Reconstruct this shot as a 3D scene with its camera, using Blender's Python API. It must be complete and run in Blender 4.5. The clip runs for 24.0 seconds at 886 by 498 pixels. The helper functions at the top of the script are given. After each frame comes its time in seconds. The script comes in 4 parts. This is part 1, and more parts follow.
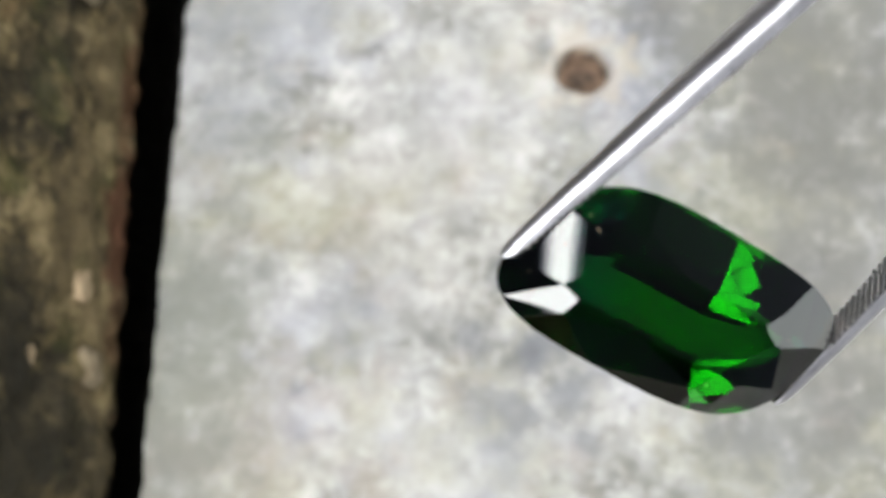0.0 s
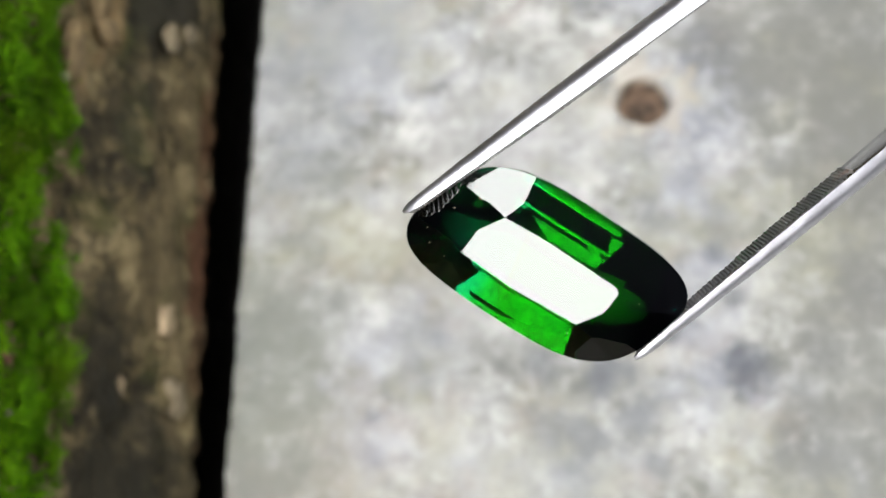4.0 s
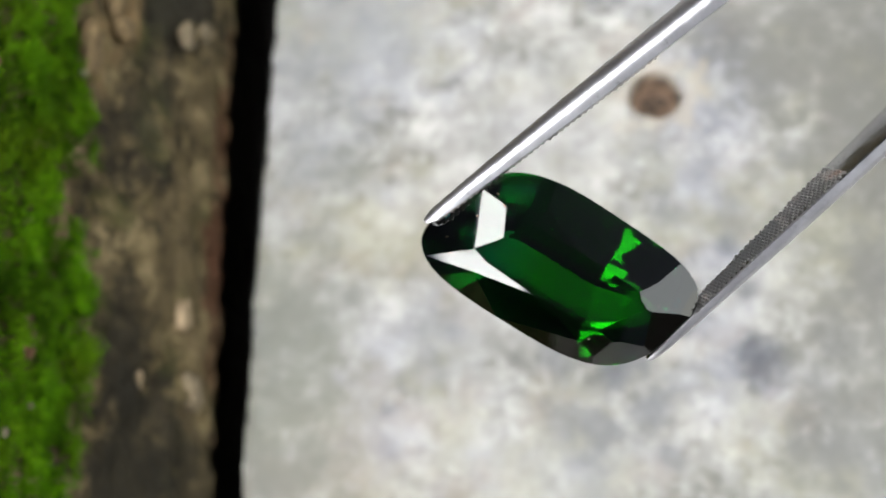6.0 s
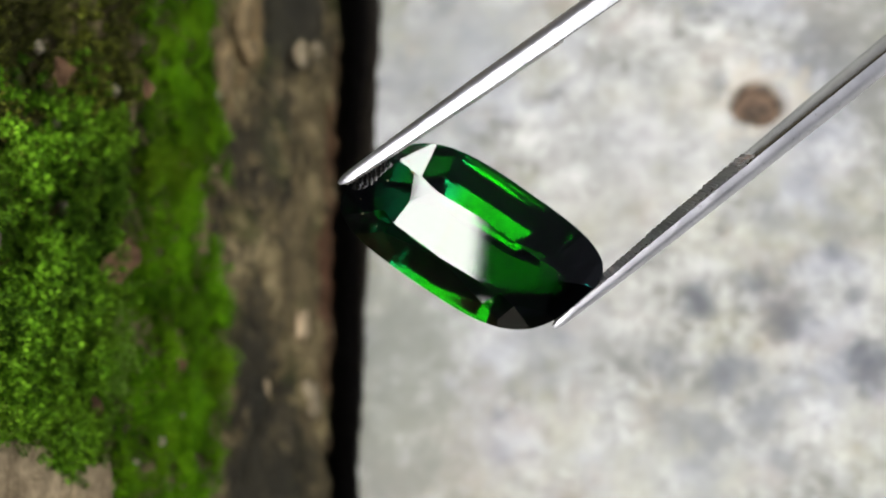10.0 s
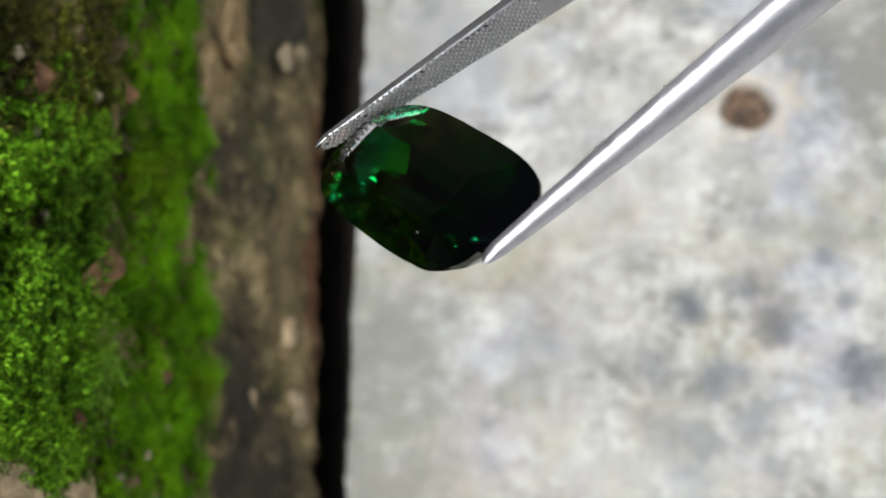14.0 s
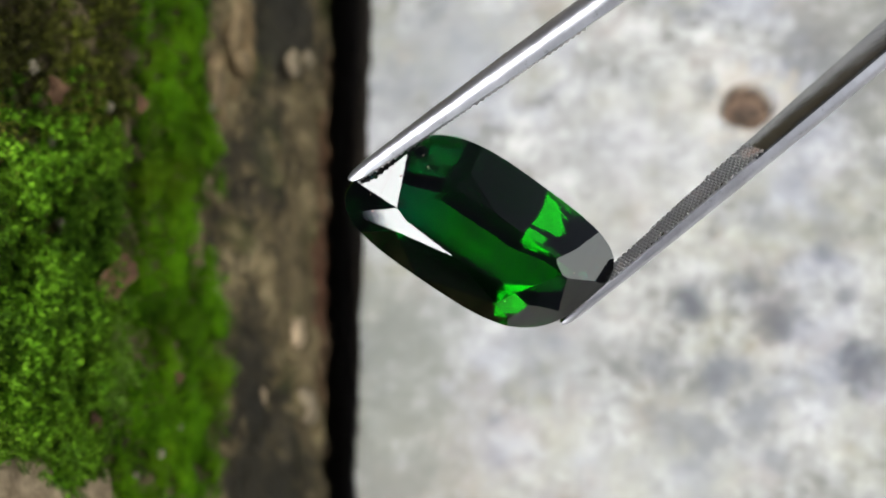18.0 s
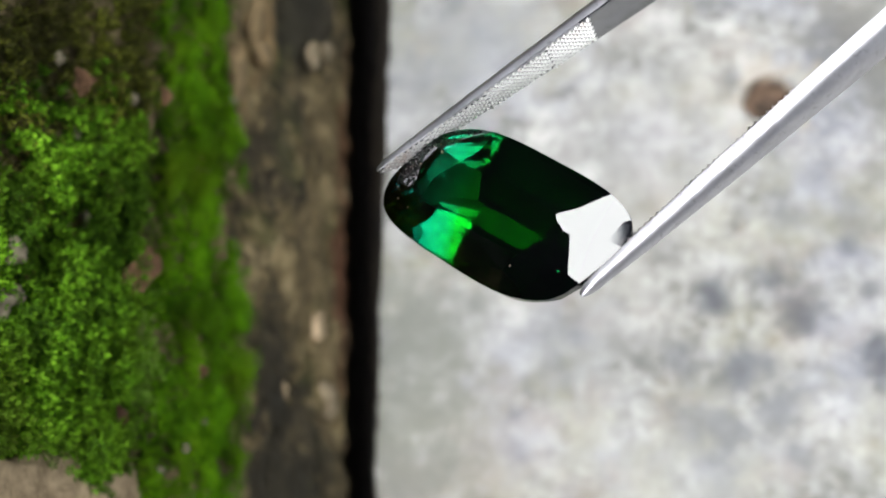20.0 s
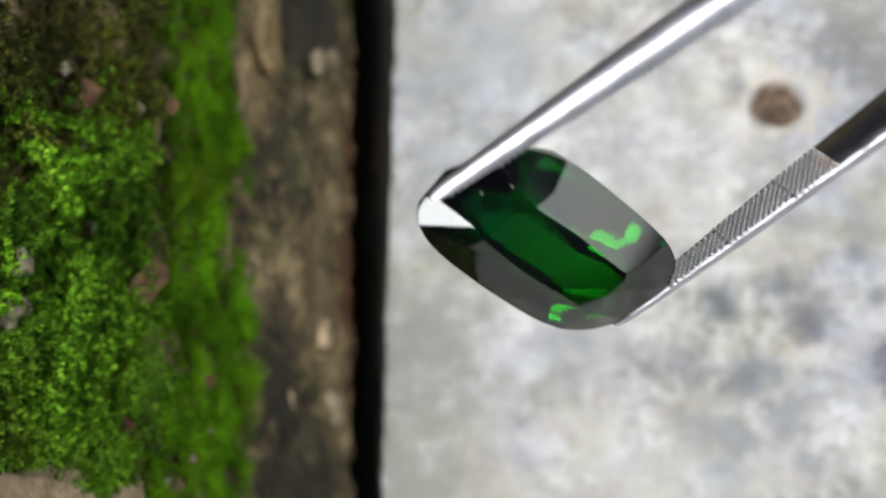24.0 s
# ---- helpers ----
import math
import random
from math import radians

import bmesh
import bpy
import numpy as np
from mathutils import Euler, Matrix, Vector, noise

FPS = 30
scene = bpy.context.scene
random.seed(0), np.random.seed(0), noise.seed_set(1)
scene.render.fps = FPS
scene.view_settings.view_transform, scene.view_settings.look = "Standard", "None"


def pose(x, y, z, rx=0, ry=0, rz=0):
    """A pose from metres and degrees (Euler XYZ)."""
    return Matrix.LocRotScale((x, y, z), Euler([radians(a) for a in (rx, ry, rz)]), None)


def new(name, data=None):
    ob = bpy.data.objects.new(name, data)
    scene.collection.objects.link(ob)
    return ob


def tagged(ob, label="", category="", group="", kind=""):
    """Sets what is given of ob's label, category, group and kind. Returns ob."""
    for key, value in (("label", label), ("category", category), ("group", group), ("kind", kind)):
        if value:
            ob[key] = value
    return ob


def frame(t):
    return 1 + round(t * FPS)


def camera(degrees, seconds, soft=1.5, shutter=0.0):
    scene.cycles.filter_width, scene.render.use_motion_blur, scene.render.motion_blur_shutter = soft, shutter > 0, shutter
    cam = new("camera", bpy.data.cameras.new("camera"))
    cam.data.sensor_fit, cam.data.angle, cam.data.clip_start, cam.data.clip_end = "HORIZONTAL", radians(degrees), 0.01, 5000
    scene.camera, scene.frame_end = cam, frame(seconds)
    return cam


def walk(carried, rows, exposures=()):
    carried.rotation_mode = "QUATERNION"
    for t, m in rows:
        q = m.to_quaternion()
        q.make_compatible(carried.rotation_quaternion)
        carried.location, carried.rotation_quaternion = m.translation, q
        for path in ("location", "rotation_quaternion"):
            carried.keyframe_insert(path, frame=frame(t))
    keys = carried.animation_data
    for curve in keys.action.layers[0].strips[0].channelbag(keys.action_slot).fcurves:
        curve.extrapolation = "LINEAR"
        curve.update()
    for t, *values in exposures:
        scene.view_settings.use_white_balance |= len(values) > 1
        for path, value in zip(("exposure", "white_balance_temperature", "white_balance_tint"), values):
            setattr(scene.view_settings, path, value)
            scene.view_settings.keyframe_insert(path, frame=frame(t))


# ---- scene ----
CM = 0.01
cam = camera(43.4, 24.0, soft=1.8, shutter=0.5)
CAMERA_ROWS = [
    (0.0, 0.0000, 0.0000, 0.1500, 13.09, 5.81, 0.67),
    (0.5, -0.0010, 0.0001, 0.1478, 13.12, 5.44, 0.40),
    (1.0, -0.0019, -0.0003, 0.1501, 13.96, 5.89, 0.04),
    (1.5, -0.0019, -0.0004, 0.1523, 14.47, 7.49, 0.37),
    (2.0, -0.0015, -0.0010, 0.1542, 14.51, 7.92, 0.52),
    (2.5, -0.0013, -0.0013, 0.1551, 14.53, 8.67, 0.30),
    (4.5, -0.0008, -0.0022, 0.1542, 15.00, 9.09, 0.27),
    (5.0, -0.0006, -0.0024, 0.1548, 14.83, 9.27, 0.53),
    (5.5, -0.0008, -0.0028, 0.1552, 14.71, 9.27, 0.58),
    (6.0, -0.0010, -0.0028, 0.1554, 14.79, 9.67, 0.11),
    (6.5, -0.0009, -0.0024, 0.1552, 14.70, 9.85, 0.27),
    (7.0, -0.0011, -0.0026, 0.1558, 14.87, 9.78, 0.13),
    (7.5, -0.0019, -0.0035, 0.1583, 14.65, 10.45, 0.44),
    (8.0, -0.0028, -0.0035, 0.1601, 14.69, 10.99, 0.56),
    (8.5, -0.0029, -0.0027, 0.1602, 14.68, 11.11, 0.44),
    (9.0, -0.0047, -0.0028, 0.1613, 14.74, 11.60, 0.20),
    (9.5, -0.0065, -0.0028, 0.1611, 14.82, 11.74, 0.25),
    (10.0, -0.0088, -0.0023, 0.1614, 14.70, 12.24, 0.15),
    (10.5, -0.0096, -0.0011, 0.1594, 14.70, 12.10, 0.06),
    (12.5, -0.0099, -0.0003, 0.1590, 14.72, 11.66, -0.48),
    (13.0, -0.0098, -0.0001, 0.1592, 14.70, 11.65, -0.50),
    (13.5, -0.0104, -0.0009, 0.1591, 14.68, 11.35, -0.30),
    (14.0, -0.0102, -0.0011, 0.1597, 14.67, 11.36, -0.36),
    (14.5, -0.0106, -0.0004, 0.1597, 14.70, 11.45, -0.51),
    (15.0, -0.0104, -0.0003, 0.1597, 14.86, 11.67, -0.60),
    (15.5, -0.0104, 0.0001, 0.1596, 14.95, 11.68, -0.81),
    (16.0, -0.0107, -0.0001, 0.1599, 14.79, 11.52, -0.61),
    (16.5, -0.0104, -0.0004, 0.1604, 14.79, 11.75, -0.58),
    (17.0, -0.0101, -0.0002, 0.1611, 14.68, 11.89, -0.78),
    (17.5, -0.0091, -0.0010, 0.1621, 14.52, 12.08, -0.71),
    (18.0, -0.0086, -0.0012, 0.1627, 14.35, 12.09, -0.71),
    (18.5, -0.0088, -0.0010, 0.1624, 14.17, 12.59, -0.68),
    (20.5, -0.0109, -0.0009, 0.1620, 14.03, 12.39, -0.58),
    (21.0, -0.0108, -0.0003, 0.1617, 14.10, 12.36, -0.82),
    (21.5, -0.0107, -0.0010, 0.1628, 14.17, 12.43, -0.76),
    (22.0, -0.0110, -0.0017, 0.1632, 14.08, 12.50, -0.46),
    (22.5, -0.0113, -0.0019, 0.1638, 14.07, 12.53, -0.45),
    (23.0, -0.0113, -0.0017, 0.1635, 14.06, 12.70, -0.53),
    (23.5, -0.0114, -0.0009, 0.1631, 14.10, 12.57, -0.68),
    (24.0, -0.0111, -0.0003, 0.1619, 14.19, 12.69, -0.72),
]
HELD_ROWS = [
    (0.0, 0.00586, 0.01042, 0.09219, 20.2, 20.8, -15.3),
    (0.2, 0.00498, 0.01006, 0.09167, 26.6, 22.4, -15.0),
    (0.4, 0.00400, 0.01108, 0.08663, 20.9, 10.5, -18.7),
    (0.6, 0.00346, 0.01273, 0.08590, 17.2, 4.7, -17.5),
    (0.8, 0.00139, 0.01352, 0.08474, 14.6, 1.8, -19.6),
    (1.0, -0.00115, 0.01345, 0.08256, 11.0, -7.4, -20.9),
    (1.2, -0.00200, 0.01524, 0.08033, 12.4, -15.2, -21.8),
    (1.4, -0.00391, 0.01623, 0.08137, 9.6, -21.0, -24.8),
    (1.6, -0.00391, 0.01516, 0.08359, 9.2, -24.4, -23.7),
    (1.8, -0.00473, 0.01521, 0.08402, 6.2, -28.7, -23.3),
    (2.0, -0.00492, 0.01477, 0.08611, 7.2, -25.2, -24.5),
    (2.2, -0.00532, 0.01559, 0.08580, 12.6, -12.2, -22.9),
    (2.4, -0.00608, 0.01617, 0.08704, 20.8, 2.9, -22.8),
    (4.5, -0.00458, 0.01539, 0.08398, 24.0, 15.0, -22.7),
    (4.7, -0.00283, 0.01521, 0.08450, 26.8, 20.4, -20.3),
    (4.9, -0.00257, 0.01448, 0.08328, 20.1, 8.4, -21.5),
    (5.0, -0.00310, 0.01464, 0.08408, 14.9, 2.2, -21.9),
    (5.2, -0.00417, 0.01532, 0.08253, 11.2, -6.1, -21.9),
    (5.4, -0.00496, 0.01563, 0.08314, 9.1, -13.1, -22.8),
    (5.6, -0.00528, 0.01492, 0.08399, 9.7, -4.4, -21.5),
    (5.8, -0.00591, 0.01405, 0.08529, 12.8, 11.4, -20.6),
    (6.0, -0.00506, 0.01396, 0.08619, 18.1, 25.1, -19.4),
    (6.2, -0.00459, 0.01393, 0.08591, 18.2, 20.2, -19.7),
    (6.4, -0.00513, 0.01402, 0.08519, 14.2, 11.4, -20.7),
    (6.6, -0.00496, 0.01483, 0.08528, 11.0, 5.0, -21.4),
    (6.8, -0.00587, 0.01537, 0.08322, 10.3, -3.2, -22.3),
    (7.0, -0.00662, 0.01562, 0.08282, 8.6, -6.9, -23.2),
    (7.2, -0.00855, 0.01618, 0.08325, 14.9, 2.4, -23.4),
    (7.4, -0.01374, 0.01661, 0.08577, 19.9, 16.2, -23.2),
    (7.6, -0.01353, 0.01703, 0.08653, 15.8, 10.9, -23.6),
    (7.8, -0.01404, 0.01664, 0.08653, 11.3, -1.3, -23.7),
    (8.0, -0.01460, 0.01623, 0.08808, 8.4, -5.8, -24.8),
    (8.2, -0.01528, 0.01659, 0.08785, 13.8, 4.5, -24.3),
    (8.4, -0.01573, 0.01684, 0.08872, 17.0, 13.3, -23.5),
    (8.6, -0.01643, 0.01623, 0.08754, 11.5, -0.3, -24.8),
    (8.8, -0.01733, 0.01604, 0.08786, 10.7, -4.2, -25.0),
    (9.0, -0.01784, 0.01716, 0.08900, 19.0, 20.0, -23.3),
    (9.2, -0.01803, 0.01753, 0.08881, 18.7, 19.2, -23.3),
    (9.4, -0.01811, 0.01765, 0.08807, 15.9, 14.5, -23.6),
    (9.6, -0.02035, 0.01752, 0.08798, 10.8, 0.8, -25.0),
    (9.8, -0.02115, 0.01758, 0.08754, 11.0, 1.2, -25.1),
    (10.0, -0.02253, 0.01780, 0.08913, 17.3, 18.1, -24.5),
    (10.2, -0.02225, 0.01871, 0.08835, 17.5, 18.9, -23.6),
    (10.4, -0.02193, 0.01948, 0.08519, 11.3, 3.2, -24.9),
    (10.5, -0.02291, 0.01929, 0.08648, 7.8, -0.5, -24.1),
    (12.5, -0.01990, 0.01942, 0.08782, 24.7, 29.5, -22.0),
    (12.7, -0.01973, 0.01939, 0.08840, 20.7, 25.0, -21.9),
    (13.0, -0.01941, 0.01928, 0.08776, 10.6, 8.7, -24.7),
    (13.2, -0.01962, 0.01954, 0.08791, 11.0, 4.6, -24.1),
    (13.4, -0.02237, 0.02086, 0.08741, 7.6, -9.3, -26.1),
    (13.6, -0.02376, 0.02181, 0.08974, 3.8, -18.5, -27.8),
    (13.8, -0.02445, 0.02137, 0.09286, 1.9, -28.4, -28.8),
    (14.0, -0.02470, 0.02101, 0.09373, 0.1, -27.2, -28.9),
    (14.2, -0.02466, 0.02188, 0.09072, 4.7, -20.2, -27.2),
    (14.4, -0.02400, 0.02173, 0.08952, 6.5, -10.0, -27.4),
    (14.6, -0.02427, 0.02209, 0.08859, 10.8, -0.4, -27.0),
    (14.8, -0.02404, 0.02170, 0.08941, 13.5, 11.3, -25.1),
    (15.0, -0.02406, 0.02182, 0.09010, 18.8, 21.7, -24.7),
    (15.2, -0.02418, 0.02168, 0.09025, 17.2, 21.6, -24.7),
    (15.4, -0.02402, 0.02158, 0.09025, 14.0, 16.6, -25.8),
    (15.6, -0.02388, 0.02141, 0.08965, 12.6, 12.6, -25.3),
    (15.8, -0.02373, 0.02101, 0.08927, 10.5, 3.6, -25.7),
    (16.0, -0.02304, 0.02097, 0.08917, 6.8, -1.5, -25.8),
    (16.2, -0.02281, 0.02075, 0.08942, 7.3, -5.2, -25.8),
    (16.4, -0.02244, 0.02048, 0.08892, 7.3, -4.5, -25.7),
    (16.6, -0.02272, 0.02055, 0.09010, 9.6, 1.3, -25.8),
    (16.8, -0.02310, 0.02027, 0.09155, 11.8, 11.5, -24.6),
    (17.0, -0.02231, 0.01944, 0.09265, 18.7, 20.6, -24.1),
    (17.2, -0.02202, 0.01946, 0.09250, 19.0, 24.1, -23.7),
    (17.4, -0.02170, 0.01875, 0.09406, 21.5, 29.8, -23.5),
    (17.6, -0.02096, 0.01887, 0.09428, 23.3, 34.9, -23.0),
    (17.8, -0.02091, 0.01813, 0.09511, 24.2, 36.6, -24.0),
    (18.0, -0.02040, 0.01782, 0.09397, 18.1, 31.5, -22.7),
    (18.2, -0.02038, 0.01829, 0.09267, 17.8, 27.7, -22.7),
    (18.4, -0.02004, 0.01870, 0.09133, 12.3, 19.4, -23.5),
    (18.5, -0.02034, 0.01873, 0.09157, 11.4, 17.7, -23.3),
    (20.5, -0.02206, 0.01976, 0.09236, 0.4, -20.4, -26.8),
    (20.7, -0.02210, 0.02006, 0.09207, 3.5, -12.6, -27.6),
    (20.9, -0.02245, 0.02055, 0.09063, 7.9, -3.9, -26.7),
    (21.0, -0.02214, 0.02005, 0.09163, 6.6, -2.1, -26.3),
    (21.2, -0.02300, 0.02037, 0.09123, 9.2, 5.2, -25.4),
    (21.4, -0.02150, 0.01944, 0.09246, 11.3, 6.9, -25.6),
    (21.6, -0.02154, 0.01939, 0.09293, 11.1, 11.0, -25.1),
    (21.8, -0.02084, 0.01966, 0.09363, 11.5, 13.9, -24.2),
    (22.0, -0.02168, 0.01948, 0.09469, 13.4, 16.8, -24.9),
    (22.2, -0.02124, 0.01952, 0.09484, 12.8, 16.8, -24.4),
    (22.4, -0.02157, 0.01949, 0.09507, 13.2, 18.1, -24.8),
    (22.6, -0.02163, 0.01932, 0.09501, 11.3, 15.1, -24.8),
    (22.8, -0.02006, 0.01874, 0.09505, 9.4, 14.1, -23.9),
    (23.0, -0.02019, 0.01871, 0.09496, 12.1, 16.2, -24.4),
    (23.2, -0.02046, 0.01870, 0.09551, 12.5, 19.8, -23.5),
    (23.4, -0.02024, 0.01882, 0.09645, 14.2, 25.2, -24.2),
    (23.6, -0.02057, 0.01870, 0.09534, 18.3, 30.4, -22.5),
    (23.8, -0.02014, 0.01874, 0.09497, 22.1, 37.0, -21.2),
    (24.0, -0.01885, 0.01695, 0.09550, 31.9, 45.0, -19.2),
]

walk(cam, [(t, pose(x, y, z, rx, ry, rz)) for t, x, y, z, rx, ry, rz in CAMERA_ROWS],
     [(0.0, 0.02, 6570, 10), (1.0, -0.06, 6560, 10), (2.0, -0.06, 6570, 10), (5.0, -0.02, 6600, 10), (9.0, -0.02, 6650, 10), (14.0, 0.0, 6560, 10), (24.0, 0.0, 6440, 11)])
# a phone lens focused on the stone
cam.data.dof.use_dof, cam.data.dof.focus_distance, cam.data.dof.aperture_fstop = True, 0.0720, 39.0

# ---- light: overcast sky through a long slot in the added roof ----
ROOF_Z, SKY_POWER = 0.80, 48.7
SLOT_POSE = pose(0.0, -0.25, 0.0, 0, 0, -5.5)
# the slot, fitted to reflections in the stone, widens in steps along its length: x0, x1, y0, y1 of each stretch in its
# own frame
SLOTS = [(-0.70, 0.095, -2.80, -1.75), (-0.40, 0.095, -1.75, -0.70), (-0.125, 0.095, -0.70, 1.05)]
world = bpy.data.worlds.new("overcast_sky")
scene.world = world
world.use_nodes = True
sky = world.node_tree.nodes.new("ShaderNodeTexSky")
sky.sky_type, sky.sun_disc, sky.sun_elevation, sky.sun_rotation = "NISHITA", False, radians(62), radians(180)
world.node_tree.links.new(sky.outputs[0], world.node_tree.nodes["Background"].inputs[0])
world.node_tree.nodes["Background"].inputs[1].default_value = 0.1
for x0, x1, y0, y1 in SLOTS:
    lamp = bpy.data.lights.new("roof_slot_daylight", "AREA")
    lamp.shape, lamp.size, lamp.size_y, lamp.color = "RECTANGLE", x1 - x0, y1 - y0, (0.99, 1.0, 0.985)
    lamp.energy = SKY_POWER * (x1 - x0) * (y1 - y0)
    lamp_ob = new("roof_slot_daylight", lamp)
    lamp_ob.matrix_world = SLOT_POSE @ pose((x0 + x1) / 2, (y0 + y1) / 2, ROOF_Z + 0.03)

# added fill light to brighten the mossy wall; its opening is made up
SIDE_Y0, SIDE_Y1, SIDE_Z0, SIDE_Z1 = -0.9, 2.1, 0.04, 0.76
side = bpy.data.lights.new("moss_fill_light", "AREA")
side.shape, side.size, side.size_y, side.energy, side.color = "RECTANGLE", SIDE_Z1 - SIDE_Z0, SIDE_Y1 - SIDE_Y0, 17.0, (0.97, 1.0, 0.97)
side_ob = new("moss_fill_light", side)
side_ob.matrix_world = pose(1.86, (SIDE_Y0 + SIDE_Y1) / 2, (SIDE_Z0 + SIDE_Z1) / 2, 0, 90, 0)

# ---- materials ----
class Mat:
    """A node material with short helpers."""

    def __init__(self, name):
        self.mat = bpy.data.materials.new(name)
        self.mat.use_nodes = True
        self.tree = self.mat.node_tree
        self.bsdf = self.tree.nodes["Principled BSDF"]
        self.coord = self.tree.nodes.new("ShaderNodeTexCoord").outputs["Object"]

    def put(self, socket, value):
        if isinstance(value, bpy.types.NodeSocket):
            self.tree.links.new(value, socket)
        else:
            socket.default_value = value

    def set(self, **kw):
        for key, value in kw.items():
            self.put(self.bsdf.inputs[key.replace("_", " ")], value)
        return self

    def noise(self, scale, detail=6.0, rough=0.6, stretch=(1, 1, 1), offset=(0, 0, 0), distort=0.0):
        m = self.tree.nodes.new("ShaderNodeMapping")
        m.inputs["Scale"].default_value, m.inputs["Location"].default_value = stretch, offset
        self.put(m.inputs["Vector"], self.coord)
        n = self.tree.nodes.new("ShaderNodeTexNoise")
        n.inputs["Scale"].default_value, n.inputs["Detail"].default_value = scale, detail
        n.inputs["Roughness"].default_value, n.inputs["Distortion"].default_value = rough, distort
        self.put(n.inputs["Vector"], m.outputs[0])
        return n.outputs["Fac"]

    def voronoi(self, scale, feature="F1", stretch=(1, 1, 1)):
        m = self.tree.nodes.new("ShaderNodeMapping")
        m.inputs["Scale"].default_value = stretch
        self.put(m.inputs["Vector"], self.coord)
        n = self.tree.nodes.new("ShaderNodeTexVoronoi")
        n.feature = feature
        n.inputs["Scale"].default_value = scale
        self.put(n.inputs["Vector"], m.outputs[0])
        return n.outputs["Distance"]

    def ramp(self, fac, *stops):
        r = self.tree.nodes.new("ShaderNodeValToRGB")
        el = r.color_ramp.elements
        while len(el) < len(stops):
            el.new(0.5)
        for e, (at, c) in zip(el, stops):
            e.position = at
            e.color = (*c, 1) if isinstance(c, tuple) else (c, c, c, 1)
        self.put(r.inputs[0], fac)
        return r.outputs[0]

    def mix(self, fac, a, b, how="MIX"):
        n = self.tree.nodes.new("ShaderNodeMix")
        n.data_type, n.blend_type = "RGBA", how
        self.put(n.inputs[0], fac)
        for s, v in ((n.inputs[6], a), (n.inputs[7], b)):
            self.put(s, (*v, 1) if isinstance(v, tuple) else v)
        return n.outputs[2]

    def math(self, how, a, b=0.0, clamp=False):
        n = self.tree.nodes.new("ShaderNodeMath")
        n.operation, n.use_clamp = how, clamp
        self.put(n.inputs[0], a), self.put(n.inputs[1], b)
        return n.outputs[0]

    def random(self):
        return self.tree.nodes.new("ShaderNodeObjectInfo").outputs["Random"]

    def island(self):
        return self.tree.nodes.new("ShaderNodeNewGeometry").outputs["Random Per Island"]

    def blot(self, x, y, r, soft=0.6, warp=None):
        """1 inside a round stain at (x, y) of the top face, with a ragged rim."""
        n = self.tree.nodes.new("ShaderNodeVectorMath")
        n.operation = "DISTANCE"
        s = self.tree.nodes.new("ShaderNodeVectorMath")
        s.operation = "MULTIPLY"
        self.put(s.inputs[0], self.coord)
        s.inputs[1].default_value = (1, 1, 0)
        self.put(n.inputs[0], s.outputs[0])
        n.inputs[1].default_value = (x, y, 0)
        d = n.outputs["Value"]
        if warp is not None:
            d = self.math("ADD", d, self.math("MULTIPLY", self.math("SUBTRACT", warp, 0.5), r * 3.6))
        m = self.tree.nodes.new("ShaderNodeMapRange")
        m.interpolation_type = "SMOOTHSTEP"
        self.put(m.inputs["Value"], d)
        m.inputs["From Min"].default_value, m.inputs["From Max"].default_value = r * (1 + soft), r * (1 - soft)
        return m.outputs[0]

    def patch(self, y, z, ry, rz, warp):
        """1 inside an oval patch of the wall's face, with a ragged rim; centimetres."""
        n = self.tree.nodes.new("ShaderNodeMapping")
        n.inputs["Scale"].default_value = (0, 1 / (ry * CM), 1 / (rz * CM))
        n.inputs["Location"].default_value = (0, -y / ry, -z / rz)
        self.put(n.inputs["Vector"], self.coord)
        d = self.tree.nodes.new("ShaderNodeVectorMath")
        d.operation = "LENGTH"
        self.put(d.inputs[0], n.outputs[0])
        r = self.math("ADD", d.outputs["Value"], self.math("MULTIPLY", self.math("SUBTRACT", warp, 0.5), 3.2))
        return self.ramp(r, (0.55, 1.0), (1.0, 0.0))

    def bump(self, height, strength=0.5, distance=0.0005):
        n = self.tree.nodes.new("ShaderNodeBump")
        n.inputs["Strength"].default_value, n.inputs["Distance"].default_value = strength, distance
        self.put(n.inputs["Height"], height)
        self.put(self.bsdf.inputs["Normal"], n.outputs[0])
        return self


